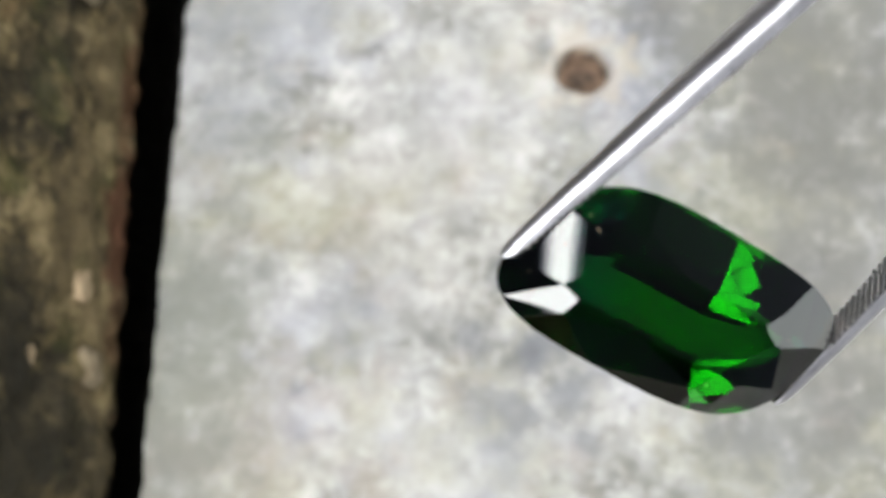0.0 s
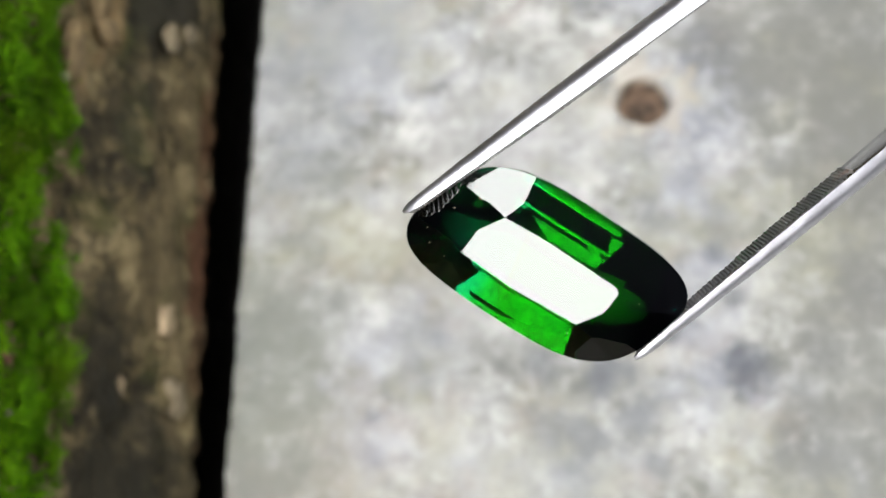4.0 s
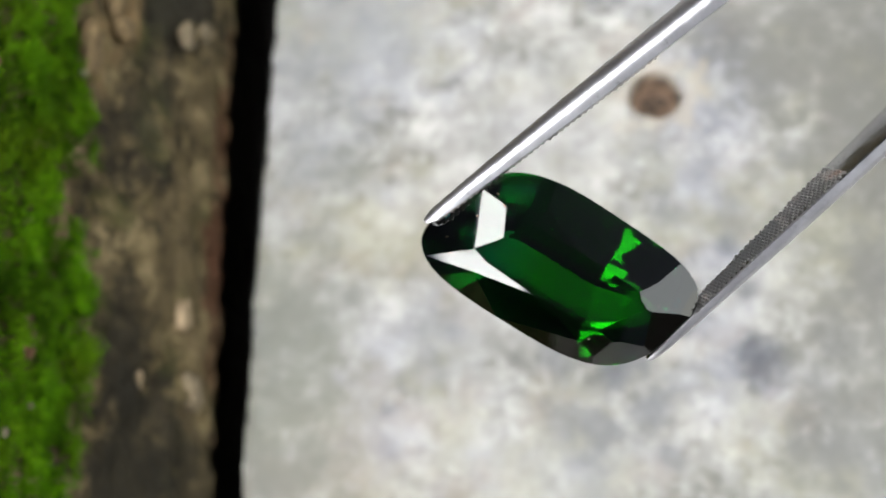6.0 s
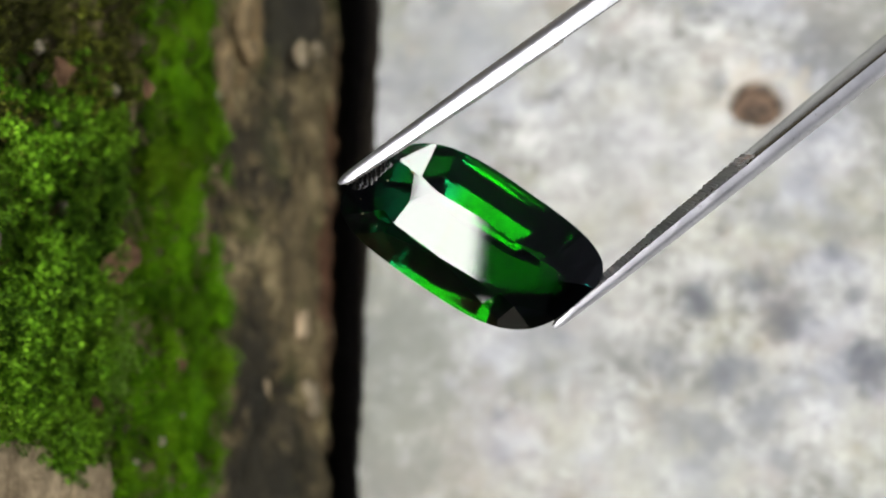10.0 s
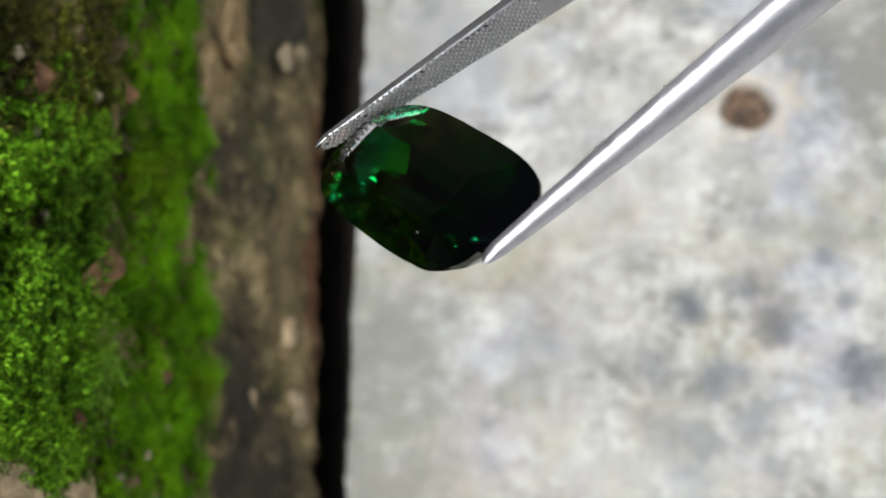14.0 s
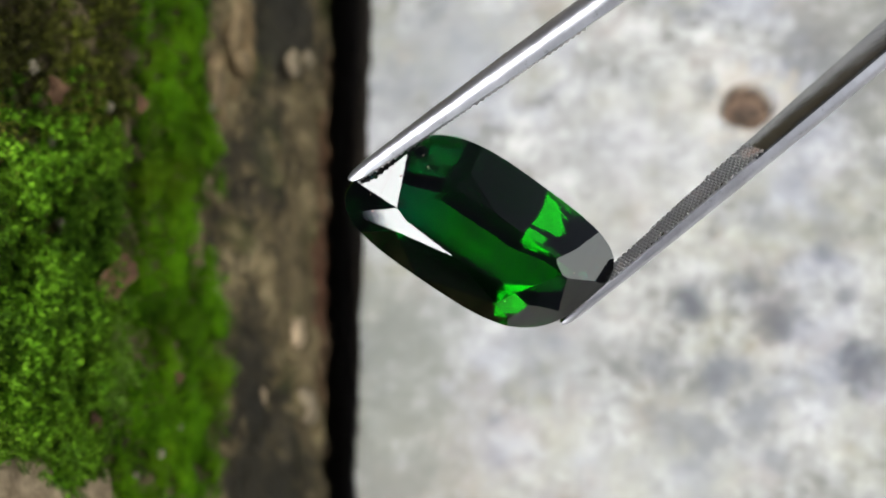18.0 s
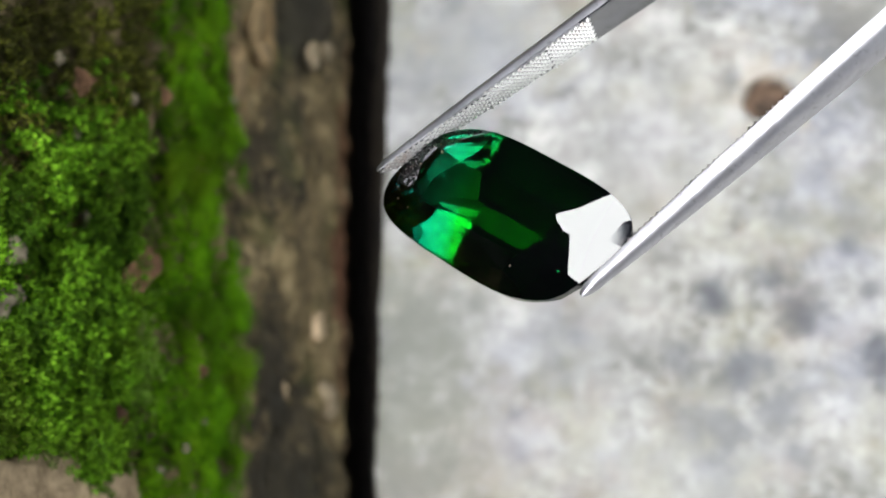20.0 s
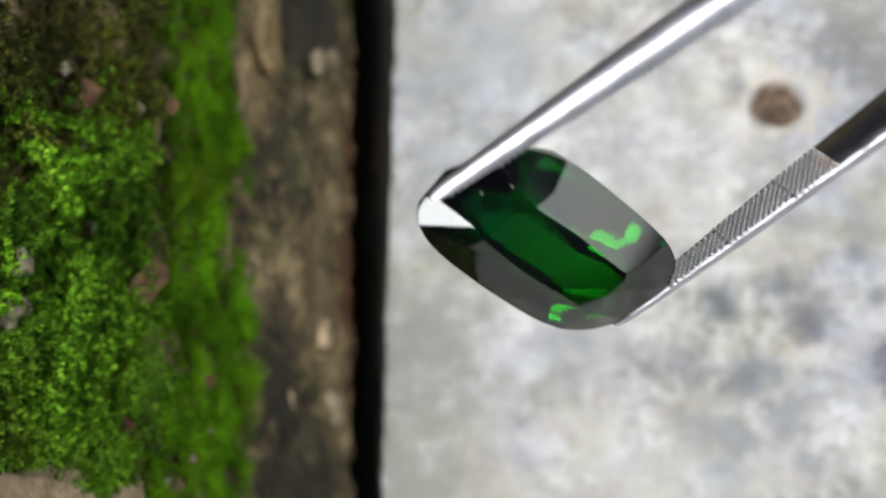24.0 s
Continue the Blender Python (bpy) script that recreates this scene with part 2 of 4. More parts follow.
def concrete():
    m = Mat("weathered_concrete")
    big, mid, fine = m.noise(70, 6, 0.64), m.noise(170, 5, 0.60, offset=(3, 1, 0)), m.noise(700, 4, 0.7)
    warp = m.noise(210, 6, 0.68, offset=(7, 2, 0))
    col = m.ramp(big, (0.34, (0.112, 0.112, 0.107)), (0.45, (0.178, 0.176, 0.164)), (0.55, (0.255, 0.250, 0.231)), (0.66, (0.47, 0.47, 0.46)))
    col = m.mix(m.ramp(mid, (0.47, 0.0), (0.64, 0.6)), col, (0.140, 0.140, 0.130))
    col = m.mix(m.ramp(m.noise(120, 6, 0.60, offset=(0, 5, 0)), (0.46, 0.0), (0.66, 0.70)), col, (0.56, 0.555, 0.545))
    col = m.mix(m.ramp(m.noise(380, 5, 0.66, offset=(4, 5, 0)), (0.51, 0.0), (0.62, 0.55)), col, (0.150, 0.148, 0.130))
    col = m.mix(m.ramp(m.noise(520, 4, 0.66, offset=(2, 3, 0)), (0.51, 0.0), (0.70, 0.42)), col, (0.60, 0.595, 0.57))
    col = m.mix(m.ramp(m.noise(250, 4, 0.60, offset=(9, 7, 0)), (0.49, 0.0), (0.74, 0.60)), col, (0.60, 0.60, 0.59))
    # lavender-grey, greenish cream and brownish clouds
    col = m.mix(m.ramp(m.noise(46, 5, 0.6, offset=(6, 2, 0)), (0.48, 0.0), (0.62, 0.48)), col, (0.270, 0.280, 0.345))
    col = m.mix(m.ramp(m.noise(60, 5, 0.6, offset=(1, 9, 0)), (0.49, 0.0), (0.63, 0.55)), col, (0.285, 0.278, 0.200))
    col = m.mix(m.ramp(m.noise(95, 5, 0.6, offset=(8, 1, 0)), (0.53, 0.0), (0.68, 0.34)), col, (0.30, 0.24, 0.195))
    col = m.mix(m.ramp(m.noise(85, 5, 0.62, offset=(2, 6, 0)), (0.56, 0.0), (0.68, 0.55)), col, (0.115, 0.120, 0.098))
    # bluish-grey stains, pale blue and warm cream fields
    grey = (0.066, 0.073, 0.092)
    for x, y, r, k in STAINS:
        col = m.mix(m.math("MULTIPLY", m.blot(x * CM, y * CM, 0.86 * r * CM, 0.85, warp), 0.95 * k), col, grey)
    # pale middle and some dark right fields paint in the light's fall-off
    for x, y, r, k, c in FIELDS:
        col = m.mix(m.math("MULTIPLY", m.blot(x * CM, y * CM, r * CM, 0.9, warp), k), col, c)
    # worn cream rim and rusty inside of the fixing hole, darkened for its shade
    rim = m.blot(HOLE[0] * CM + 0.0006, HOLE[1] * CM, 0.56 * CM, 0.35, warp)
    col = m.mix(m.math("MULTIPLY", rim, 0.55), col, (0.42, 0.37, 0.30))
    inside = m.blot(HOLE[0] * CM, HOLE[1] * CM, 0.36 * CM, 0.12)
    rust = m.ramp(m.noise(420, 4), (0.32, (0.022, 0.016, 0.012)), (0.50, (0.12, 0.078, 0.052)), (0.65, (0.19, 0.125, 0.085)))
    col = m.mix(inside, col, rust)
    h = m.math("ADD", m.math("MULTIPLY", mid, 0.6), m.math("MULTIPLY", fine, 0.5))
    m.set(Base_Color=col, Roughness=m.ramp(mid, (0.3, 0.75), (0.7, 0.95))).bump(h, 0.55, 0.0008)
    return m.mat


def old_masonry():
    m = Mat("brown_masonry")
    tall, grain = (1, 0.8, 0.55), (1, 0.78, 0.60)
    sep = m.tree.nodes.new("ShaderNodeSeparateXYZ")
    m.put(sep.inputs[0], m.coord)
    n1, n2, n3 = m.noise(300, 6, 0.64, stretch=grain, distort=0.9), m.noise(700, 4, 0.62, stretch=grain, offset=(1, 2, 5), distort=0.6), m.noise(1500, 3, 0.7)
    wide = m.noise(130, 4, 0.6, stretch=tall, offset=(2, 7, 1))
    warp = m.noise(160, 6, 0.68, stretch=tall, offset=(3, 3, 7))
    n1 = m.math("ADD", m.math("MULTIPLY", n1, 0.58), m.math("MULTIPLY", wide, 0.42))
    col = m.ramp(n1, (0.40, (0.020, 0.016, 0.010)), (0.465, (0.072, 0.055, 0.026)), (0.53, (0.160, 0.122, 0.060)), (0.61, (0.31, 0.240, 0.128)))
    col = m.mix(m.ramp(n2, (0.34, 0.6), (0.50, 0.0)), col, (0.028, 0.023, 0.014))
    col = m.mix(m.ramp(n2, (0.54, 0.0), (0.70, 0.5)), col, (0.30, 0.235, 0.125))
    col = m.mix(m.ramp(m.noise(95, 5, 0.6, stretch=tall, offset=(5, 1, 4)), (0.53, 0.0), (0.66, 0.6)), col, (0.066, 0.078, 0.018))
    lumps = m.math("ADD", m.voronoi(330, stretch=grain), m.math("MULTIPLY", m.noise(420, 4, 0.65, stretch=grain, offset=(9, 3, 2), distort=0.8), 0.7))
    col = m.mix(m.ramp(lumps, (0.44, 0.5), (0.62, 0.0)), col, (0.26, 0.20, 0.110))
    h = m.math("ADD", m.math("MULTIPLY", n2, 0.6), m.math("ADD", m.math("MULTIPLY", n3, 0.3), m.math("MULTIPLY", m.math("SUBTRACT", 1.0, lumps), 0.5)))
    # dark areas, tan earth beside the moss, khaki mortar, reddish stain along the foot
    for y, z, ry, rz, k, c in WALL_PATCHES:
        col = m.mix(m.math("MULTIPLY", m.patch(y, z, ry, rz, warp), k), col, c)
    # unseen top of the wall darkened, so the stone reflects it dark
    col = m.mix(m.ramp(m.math("MULTIPLY", sep.outputs[2], 5.0), (0.50, 0.0), (0.55, 1.0)), col, (0.022, 0.026, 0.024))
    m.bsdf.inputs["Specular IOR Level"].default_value = 0.2
    m.set(Base_Color=col, Roughness=m.ramp(n2, (0.3, 0.75), (0.7, 0.95))).bump(h, 0.7, 0.0012)
    return m.mat


def moss_mat(name, dark, mid, light, dull):
    """Moss: every leaf has its own green, and whole tufts turn dark or dull."""
    m = Mat(name)
    col = m.ramp(m.island(), (0.0, dark), (0.5, mid), (1.0, light))
    col = m.mix(m.ramp(m.noise(70, 5, 0.6, offset=(4, 4, 1)), (0.46, 0.0), (0.66, 0.8)), col, dull)
    col = m.mix(m.ramp(m.noise(150, 5, 0.62), (0.38, 0.8), (0.58, 0.0)), col, dark)
    m.set(Base_Color=col, Roughness=0.7)
    m.bsdf.inputs["Specular IOR Level"].default_value = 0.06
    return m.mat


def simple(name, dark, light, scale=400, rough=0.85, bump=0.4):
    m = Mat(name)
    n = m.noise(scale, 5, 0.65)
    col = m.mix(m.math("MULTIPLY", m.random(), 0.35), m.ramp(n, (0.3, dark), (0.7, light)), dark)
    m.set(Base_Color=col, Roughness=rough).bump(n, bump, 0.0004)
    return m.mat


def steel(name, base, rough):
    m = Mat(name)
    brushed = m.noise(900, 3, 0.6, stretch=(1, 0.12, 1))
    stain, specks = m.noise(260, 4, 0.7), m.noise(1500, 4, 0.75, offset=(3, 1, 6))
    col = m.ramp(stain, (0.30, tuple(0.72 * c for c in base)), (0.62, base))
    col = m.mix(m.ramp(specks, (0.60, 0.0), (0.70, 0.55)), col, tuple(0.4 * c for c in base))
    m.set(Base_Color=col, Metallic=1.0, Roughness=m.math("ADD", m.math("MULTIPLY", brushed, 0.16), rough - 0.08))
    m.bump(m.math("ADD", brushed, m.math("MULTIPLY", stain, 0.5)), 0.16, 0.0003)
    return m.mat


def knurled_steel():
    m = Mat("knurled_steel")
    rust = m.ramp(m.noise(330, 4, 0.6, offset=(1, 4, 2)), (0.56, 0.0), (0.68, 0.7))
    m.set(Base_Color=m.mix(rust, (0.58, 0.575, 0.57), (0.24, 0.12, 0.075)), Metallic=m.math("SUBTRACT", 1.0, m.math("MULTIPLY", rust, 0.6)), Roughness=0.29)
    return m.mat


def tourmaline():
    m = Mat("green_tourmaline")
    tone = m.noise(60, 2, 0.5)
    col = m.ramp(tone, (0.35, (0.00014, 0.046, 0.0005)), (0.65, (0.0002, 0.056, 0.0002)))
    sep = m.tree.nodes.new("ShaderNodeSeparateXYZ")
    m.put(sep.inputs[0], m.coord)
    # darker tint along one long side paints in its dimmer light return
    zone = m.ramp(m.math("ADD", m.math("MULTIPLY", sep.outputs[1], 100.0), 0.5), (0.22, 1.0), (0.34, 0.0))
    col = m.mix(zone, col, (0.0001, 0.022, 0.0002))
    # paler tint at table and keel paints in shorter light paths through the stone
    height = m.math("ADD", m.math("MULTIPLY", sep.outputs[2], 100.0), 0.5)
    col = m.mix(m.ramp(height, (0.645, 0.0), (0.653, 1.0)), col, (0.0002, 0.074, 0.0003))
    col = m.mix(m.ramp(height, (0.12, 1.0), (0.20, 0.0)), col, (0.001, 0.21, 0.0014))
    # near-black tint paints in light lost towards the ends; one end is bluish
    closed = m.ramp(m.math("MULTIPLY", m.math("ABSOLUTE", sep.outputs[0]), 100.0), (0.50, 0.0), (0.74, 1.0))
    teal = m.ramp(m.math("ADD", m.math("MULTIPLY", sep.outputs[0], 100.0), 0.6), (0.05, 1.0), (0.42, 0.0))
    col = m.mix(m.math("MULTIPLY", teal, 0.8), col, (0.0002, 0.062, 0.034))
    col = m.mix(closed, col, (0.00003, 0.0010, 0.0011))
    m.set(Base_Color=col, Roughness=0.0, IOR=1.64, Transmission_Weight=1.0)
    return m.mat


HOLE = (0.40, 6.10)
DARK_WALL, TAN, KHAKI, RED = (0.024, 0.021, 0.014), (0.25, 0.165, 0.080), (0.165, 0.123, 0.065), (0.120, 0.056, 0.031)
WALL_PATCHES = [(0.7, 2.0, 1.2, 2.4, 0.6, DARK_WALL), (2.1, 2.9, 0.9, 0.9, 0.6, DARK_WALL), (7.2, 2.5, 1.3, 1.0, 0.85, DARK_WALL), (7.4, 1.7, 0.65, 1.1, 0.9, DARK_WALL), (0.5, 2.6, 0.9, 1.1, 0.7, DARK_WALL), (6.9, 2.8, 0.8, 0.8, 0.55, DARK_WALL), (8.4, 2.0, 1.1, 1.6, 0.7, DARK_WALL), (5.9, 2.2, 0.7, 0.9, 0.4, DARK_WALL), (4.4, 3.6, 0.6, 0.7, 0.6, DARK_WALL), (4.9, 2.9, 0.8, 0.7, 0.6, DARK_WALL), (1.4, 2.9, 1.1, 0.9, 0.7, DARK_WALL), (0.9, 1.4, 0.8, 0.9, 0.6, DARK_WALL),
                (3.5, 1.6, 1.6, 1.2, 0.5, KHAKI), (5.8, 0.9, 0.9, 0.8, 0.45, KHAKI), (6.4, 3.45, 0.55, 0.5, 0.8, TAN), (5.45, 4.1, 0.5, 0.6, 0.8, TAN),
                (3.2, 4.5, 0.5, 0.5, 0.7, TAN), (1.7, 0.8, 0.7, 0.5, 0.5, KHAKI), (3.9, 0.25, 1.2, 0.55, 0.85, RED), (6.2, 0.1, 1.2, 0.35, 0.6, RED), (4.2, 0.0, 0.8, 0.7, 0.8, RED), (2.6, 0.15, 1.2, 0.4, 0.5, RED), (5.4, 0.2, 1.0, 0.4, 0.5, RED)]
STAINS = [(-0.62, 3.11, 0.29, 0.8), (0.18, 3.26, 0.25, 0.75), (0.53, 2.86, 0.33, 0.75), (1.27, 3.71, 0.17, 0.7), (1.59, 2.15, 0.35, 0.85),
          (-1.17, 2.26, 0.26, 0.6), (-0.25, 2.09, 0.36, 0.85), (0.21, 1.48, 0.26, 0.6), (-1.07, 1.36, 0.33, 0.6), (-0.57, 1.19, 0.40, 0.7),
          (-0.77, 0.76, 0.25, 0.5), (0.41, 0.86, 0.20, 0.6), (-2.76, 2.77, 0.40, 0.45), (1.56, 3.10, 0.14, 0.5), (0.42, 4.27, 0.29, 0.4),
          (-1.29, 3.87, 0.29, 0.35), (1.52, 4.20, 0.36, 0.35), (-2.84, 2.16, 0.29, 0.35), (0.0, 1.38, 0.29, 0.5), (-0.67, 1.87, 0.29, 0.45),
          (2.0, 6.3, 0.6, 0.55), (1.5, 7.05, 0.5, 0.45), (3.2, 5.5, 0.7, 0.5), (3.4, 3.0, 0.45, 0.5), (2.6, 1.0, 0.5, 0.4), (2.7, 2.3, 0.35, 0.5), (3.5, 1.2, 0.4, 0.45),
          (3.6, 6.9, 0.35, 0.5), (4.4, 6.0, 0.40, 0.5), (4.0, 4.6, 0.30, 0.5), (4.7, 3.8, 0.40, 0.45), (3.1, 7.5, 0.30, 0.5), (5.0, 5.0, 0.35, 0.45)]
FIELDS = [(-1.2, 5.9, 1.3, 0.20, (0.50, 0.50, 0.51)), (-0.4, 0.7, 1.0, 0.20, (0.48, 0.48, 0.49)), (-2.2, 1.0, 0.9, 0.18, (0.46, 0.46, 0.46)),
          (-4.4, 2.7, 0.9, 0.45, (0.26, 0.26, 0.28)), (-2.2, 2.7, 0.8, 0.35, (0.27, 0.27, 0.28)), (-3.9, 7.4, 1.0, 0.5, (0.31, 0.32, 0.36)),
          (-1.6, 5.6, 1.0, 0.35, (0.32, 0.32, 0.35)), (-4.3, 1.0, 0.9, 0.4, (0.37, 0.32, 0.28)), (-2.4, 4.2, 1.0, 0.3, (0.36, 0.34, 0.30)), (-4.6, 5.6, 0.7, 0.35, (0.28, 0.29, 0.32)),
          (-5.1, 1.5, 1.0, 0.75, (0.165, 0.172, 0.148)), (-5.0, 2.9, 0.8, 0.7, (0.170, 0.177, 0.152)), (-5.1, 0.4, 0.8, 0.65, (0.175, 0.175, 0.155)), (-5.2, 4.6, 0.7, 0.5, (0.19, 0.19, 0.18)), (-5.0, 6.4, 0.7, 0.4, (0.20, 0.20, 0.20)),
          (3.2, 6.4, 1.3, 0.85, (0.145, 0.145, 0.128)), (3.3, 4.4, 1.1, 0.7, (0.155, 0.155, 0.138)), (3.3, 2.4, 1.0, 0.6, (0.165, 0.165, 0.15)), (4.3, 7.2, 0.9, 0.6, (0.14, 0.14, 0.128)), (3.0, 1.0, 0.8, 0.4, (0.18, 0.18, 0.165)), (3.5, 1.6, 1.1, 0.5, (0.15, 0.152, 0.142)),
          (2.2, 7.4, 1.1, 0.5, (0.16, 0.16, 0.15)), (-4.7, 7.8, 1.0, 0.5, (0.18, 0.185, 0.19)), (2.4, 0.2, 1.0, 0.4, (0.17, 0.172, 0.165)), (4.6, 5.2, 1.3, 0.45, (0.15, 0.15, 0.14)), (4.6, 3.0, 1.2, 0.35, (0.16, 0.16, 0.15))]

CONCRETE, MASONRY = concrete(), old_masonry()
MOSS_BRIGHT = moss_mat("bright_moss", (0.026, 0.072, 0.0014), (0.088, 0.260, 0.002), (0.20, 0.46, 0.007), (0.085, 0.132, 0.004))
MOSS_DARK = moss_mat("dark_moss", (0.020, 0.050, 0.003), (0.092, 0.245, 0.006), (0.25, 0.53, 0.025), (0.058, 0.088, 0.006))
MOSS_BROWN = moss_mat("dry_brown_moss", (0.018, 0.020, 0.005), (0.074, 0.080, 0.012), (0.23, 0.26, 0.028), (0.066, 0.047, 0.019))
MOSS_PALE = moss_mat("pale_moss", (0.09, 0.20, 0.012), (0.19, 0.38, 0.035), (0.36, 0.55, 0.11), (0.12, 0.22, 0.02))
LEAF = simple("dry_leaf", (0.085, 0.042, 0.020), (0.30, 0.165, 0.085), 500)
PEBBLE = simple("pale_pebble", (0.10, 0.085, 0.055), (0.29, 0.25, 0.17), 700)
STONE = simple("tan_stone", (0.15, 0.105, 0.055), (0.66, 0.50, 0.32), 420, 0.85, 0.9)
CREAM = simple("cream_stone", (0.115, 0.088, 0.052), (0.30, 0.240, 0.155), 260, 0.9, 0.9)
# near-black colour that paints in the shade down in the gap
GAP_SHADE = simple("painted_gap_shade", (0.012, 0.011, 0.011), (0.030, 0.027, 0.026), 300)
DIRT = simple("orange_earth", (0.10, 0.068, 0.030), (0.27, 0.188, 0.092), 380)
EARTH = simple("dark_earth", (0.02, 0.016, 0.012), (0.06, 0.045, 0.03), 60)
# unseen surroundings, their bluish tone set by what stone and steel reflect
SURROUND = simple("unseen_surround", (0.17, 0.185, 0.26), (0.26, 0.28, 0.37), 6)
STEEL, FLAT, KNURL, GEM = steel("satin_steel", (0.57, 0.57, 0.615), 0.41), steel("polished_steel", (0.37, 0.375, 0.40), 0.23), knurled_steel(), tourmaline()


# ---- helpers for meshes ----
def mesh_of(name, verts, faces, material, smooth=False):
    me = bpy.data.meshes.new(name)
    me.from_pydata([tuple(v) for v in verts], [], faces)
    me.materials.append(material)
    me.polygons.foreach_set("use_smooth", [smooth] * len(me.polygons))
    me.update()
    return me


def part(name, bm, material, parent, label="", smooth=False):
    """Links a bmesh or mesh as one mesh object under a thing or a part."""
    if isinstance(bm, bmesh.types.BMesh):
        me = bpy.data.meshes.new(name)
        bmesh.ops.recalc_face_normals(bm, faces=bm.faces)
        bm.to_mesh(me)
        bm.free()
        me.materials.append(material)
        me.polygons.foreach_set("use_smooth", [smooth] * len(me.polygons))
    else:
        me = bm
    ob = new(name, me)
    ob.parent = parent
    return tagged(ob, label)


def box(name, lo, hi, material, label, category, kind="structure"):
    bm = bmesh.new()
    bmesh.ops.create_cube(bm, size=1.0)
    for v in bm.verts:
        v.co = Vector([(a + b) / 2 + c * (b - a) for a, b, c in zip(lo, hi, v.co)])
    return tagged(part(name, bm, material, None), label, category, kind=kind)


def fbm(x, y, z, scale, octaves=4):
    return noise.fractal(Vector((x, y, z)) * scale, 0.9, 2.1, octaves)


# ---- structure ----
def spread(lo, a, b, hi, step):
    """Coordinates in centimetres: fine between a and b, coarse outside."""
    return np.concatenate([np.linspace(lo, a, 12)[:-1], np.arange(a, b, step), np.linspace(b, hi, 12)])


def slab():
    """The concrete slab, with a fixing hole and a slightly crumbled edge along the gap."""
    xs, ys = spread(-5.62, -5.62, 5.4, 60, 0.07)[11:], spread(-40, -0.8, 10.0, 60, 0.07)
    verts, faces = [], []
    nx, ny = len(xs), len(ys)
    for j, y in enumerate(ys):
        edge = -5.70 + 0.028 * (y - 0.4) * (1 if y > 0 else 0.2) + 0.05 * fbm(0, y, 3, 1.1) + 0.02 * fbm(0, y, 9, 5)
        edge = min(edge, -5.30)
        for i, x in enumerate(xs):
            k = max(0.0, 1 - (x + 5.62) / 1.2)
            px = x + (edge + 5.62) * k
            z = 0.025 * fbm(px, y, 0, 0.9) + 0.012 * fbm(px, y, 5, 4.0, 3)
            z -= 0.10 * max(0.0, 1 - (px - edge) / 0.10) ** 2
            r = math.hypot(px - HOLE[0], (y - HOLE[1]) * 1.25) + 0.03 * fbm(px, y, 2, 3.0)
            if r < 0.62:
                z -= 0.05 * (1 - r / 0.62)
            if r < 0.42:
                z -= 0.46 * min(1.0, (0.42 - r) / 0.07) - 0.20 * max(0, 1 - r / 0.34)
            verts.append((px * CM, y * CM, z * CM))
    for j in range(ny - 1):
        for i in range(nx - 1):
            a = j * nx + i
            faces.append((a, a + 1, a + nx + 1, a + nx))
    # sides and underside
    ring = [j * nx for j in range(ny)] + [(ny - 1) * nx + i for i in range(1, nx)] + [j * nx + nx - 1 for j in range(ny - 2, -1, -1)] + [i for i in range(nx - 2, 0, -1)]
    base = len(verts)
    for k in ring:
        x, y, z = verts[k]
        verts.append((x + (0.0006 if x < -0.05 else 0), y, -0.045))
    n = len(ring)
    for k in range(n):
        faces.append((ring[k], base + k, base + (k + 1) % n, ring[(k + 1) % n]))
    faces.append(tuple(base + k for k in range(n - 1, -1, -1)))
    ob = new("concrete_slab", mesh_of("concrete_slab", verts, faces, CONCRETE, True))
    # sides of the slab painted near black for the shade in the gap
    ob.data.materials.append(GAP_SHADE)
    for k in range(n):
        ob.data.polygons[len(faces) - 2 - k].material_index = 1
    return tagged(ob, "weathered pale grey concrete slab with stains and a rusty fixing hole", "slab", kind="structure")


WALL_X = -6.33


def wall_depth(y, z):
    """How far the wall face stands out at (y, z), in centimetres."""
    d = 0.12 * fbm(4, y * 0.7, z * 0.8, 0.6) + 0.09 * fbm(1, y * 0.9, z * 0.7, 2.2) + 0.05 * fbm(2, y * 0.9, z * 0.7, 6.5, 3)
    d += 0.16 * min(1.0, max(0.0, (4.4 - z) / 1.2))
    d -= 0.9 * min(1.0, max(0.0, (-0.10 + 0.08 * fbm(0, y, 4, 0.9) - z) / 0.25))
    d -= 0.28 * math.exp(-((z - 6.35 - 0.08 * fbm(0, y, 1, 0.8)) / 0.10) ** 2)
    return d


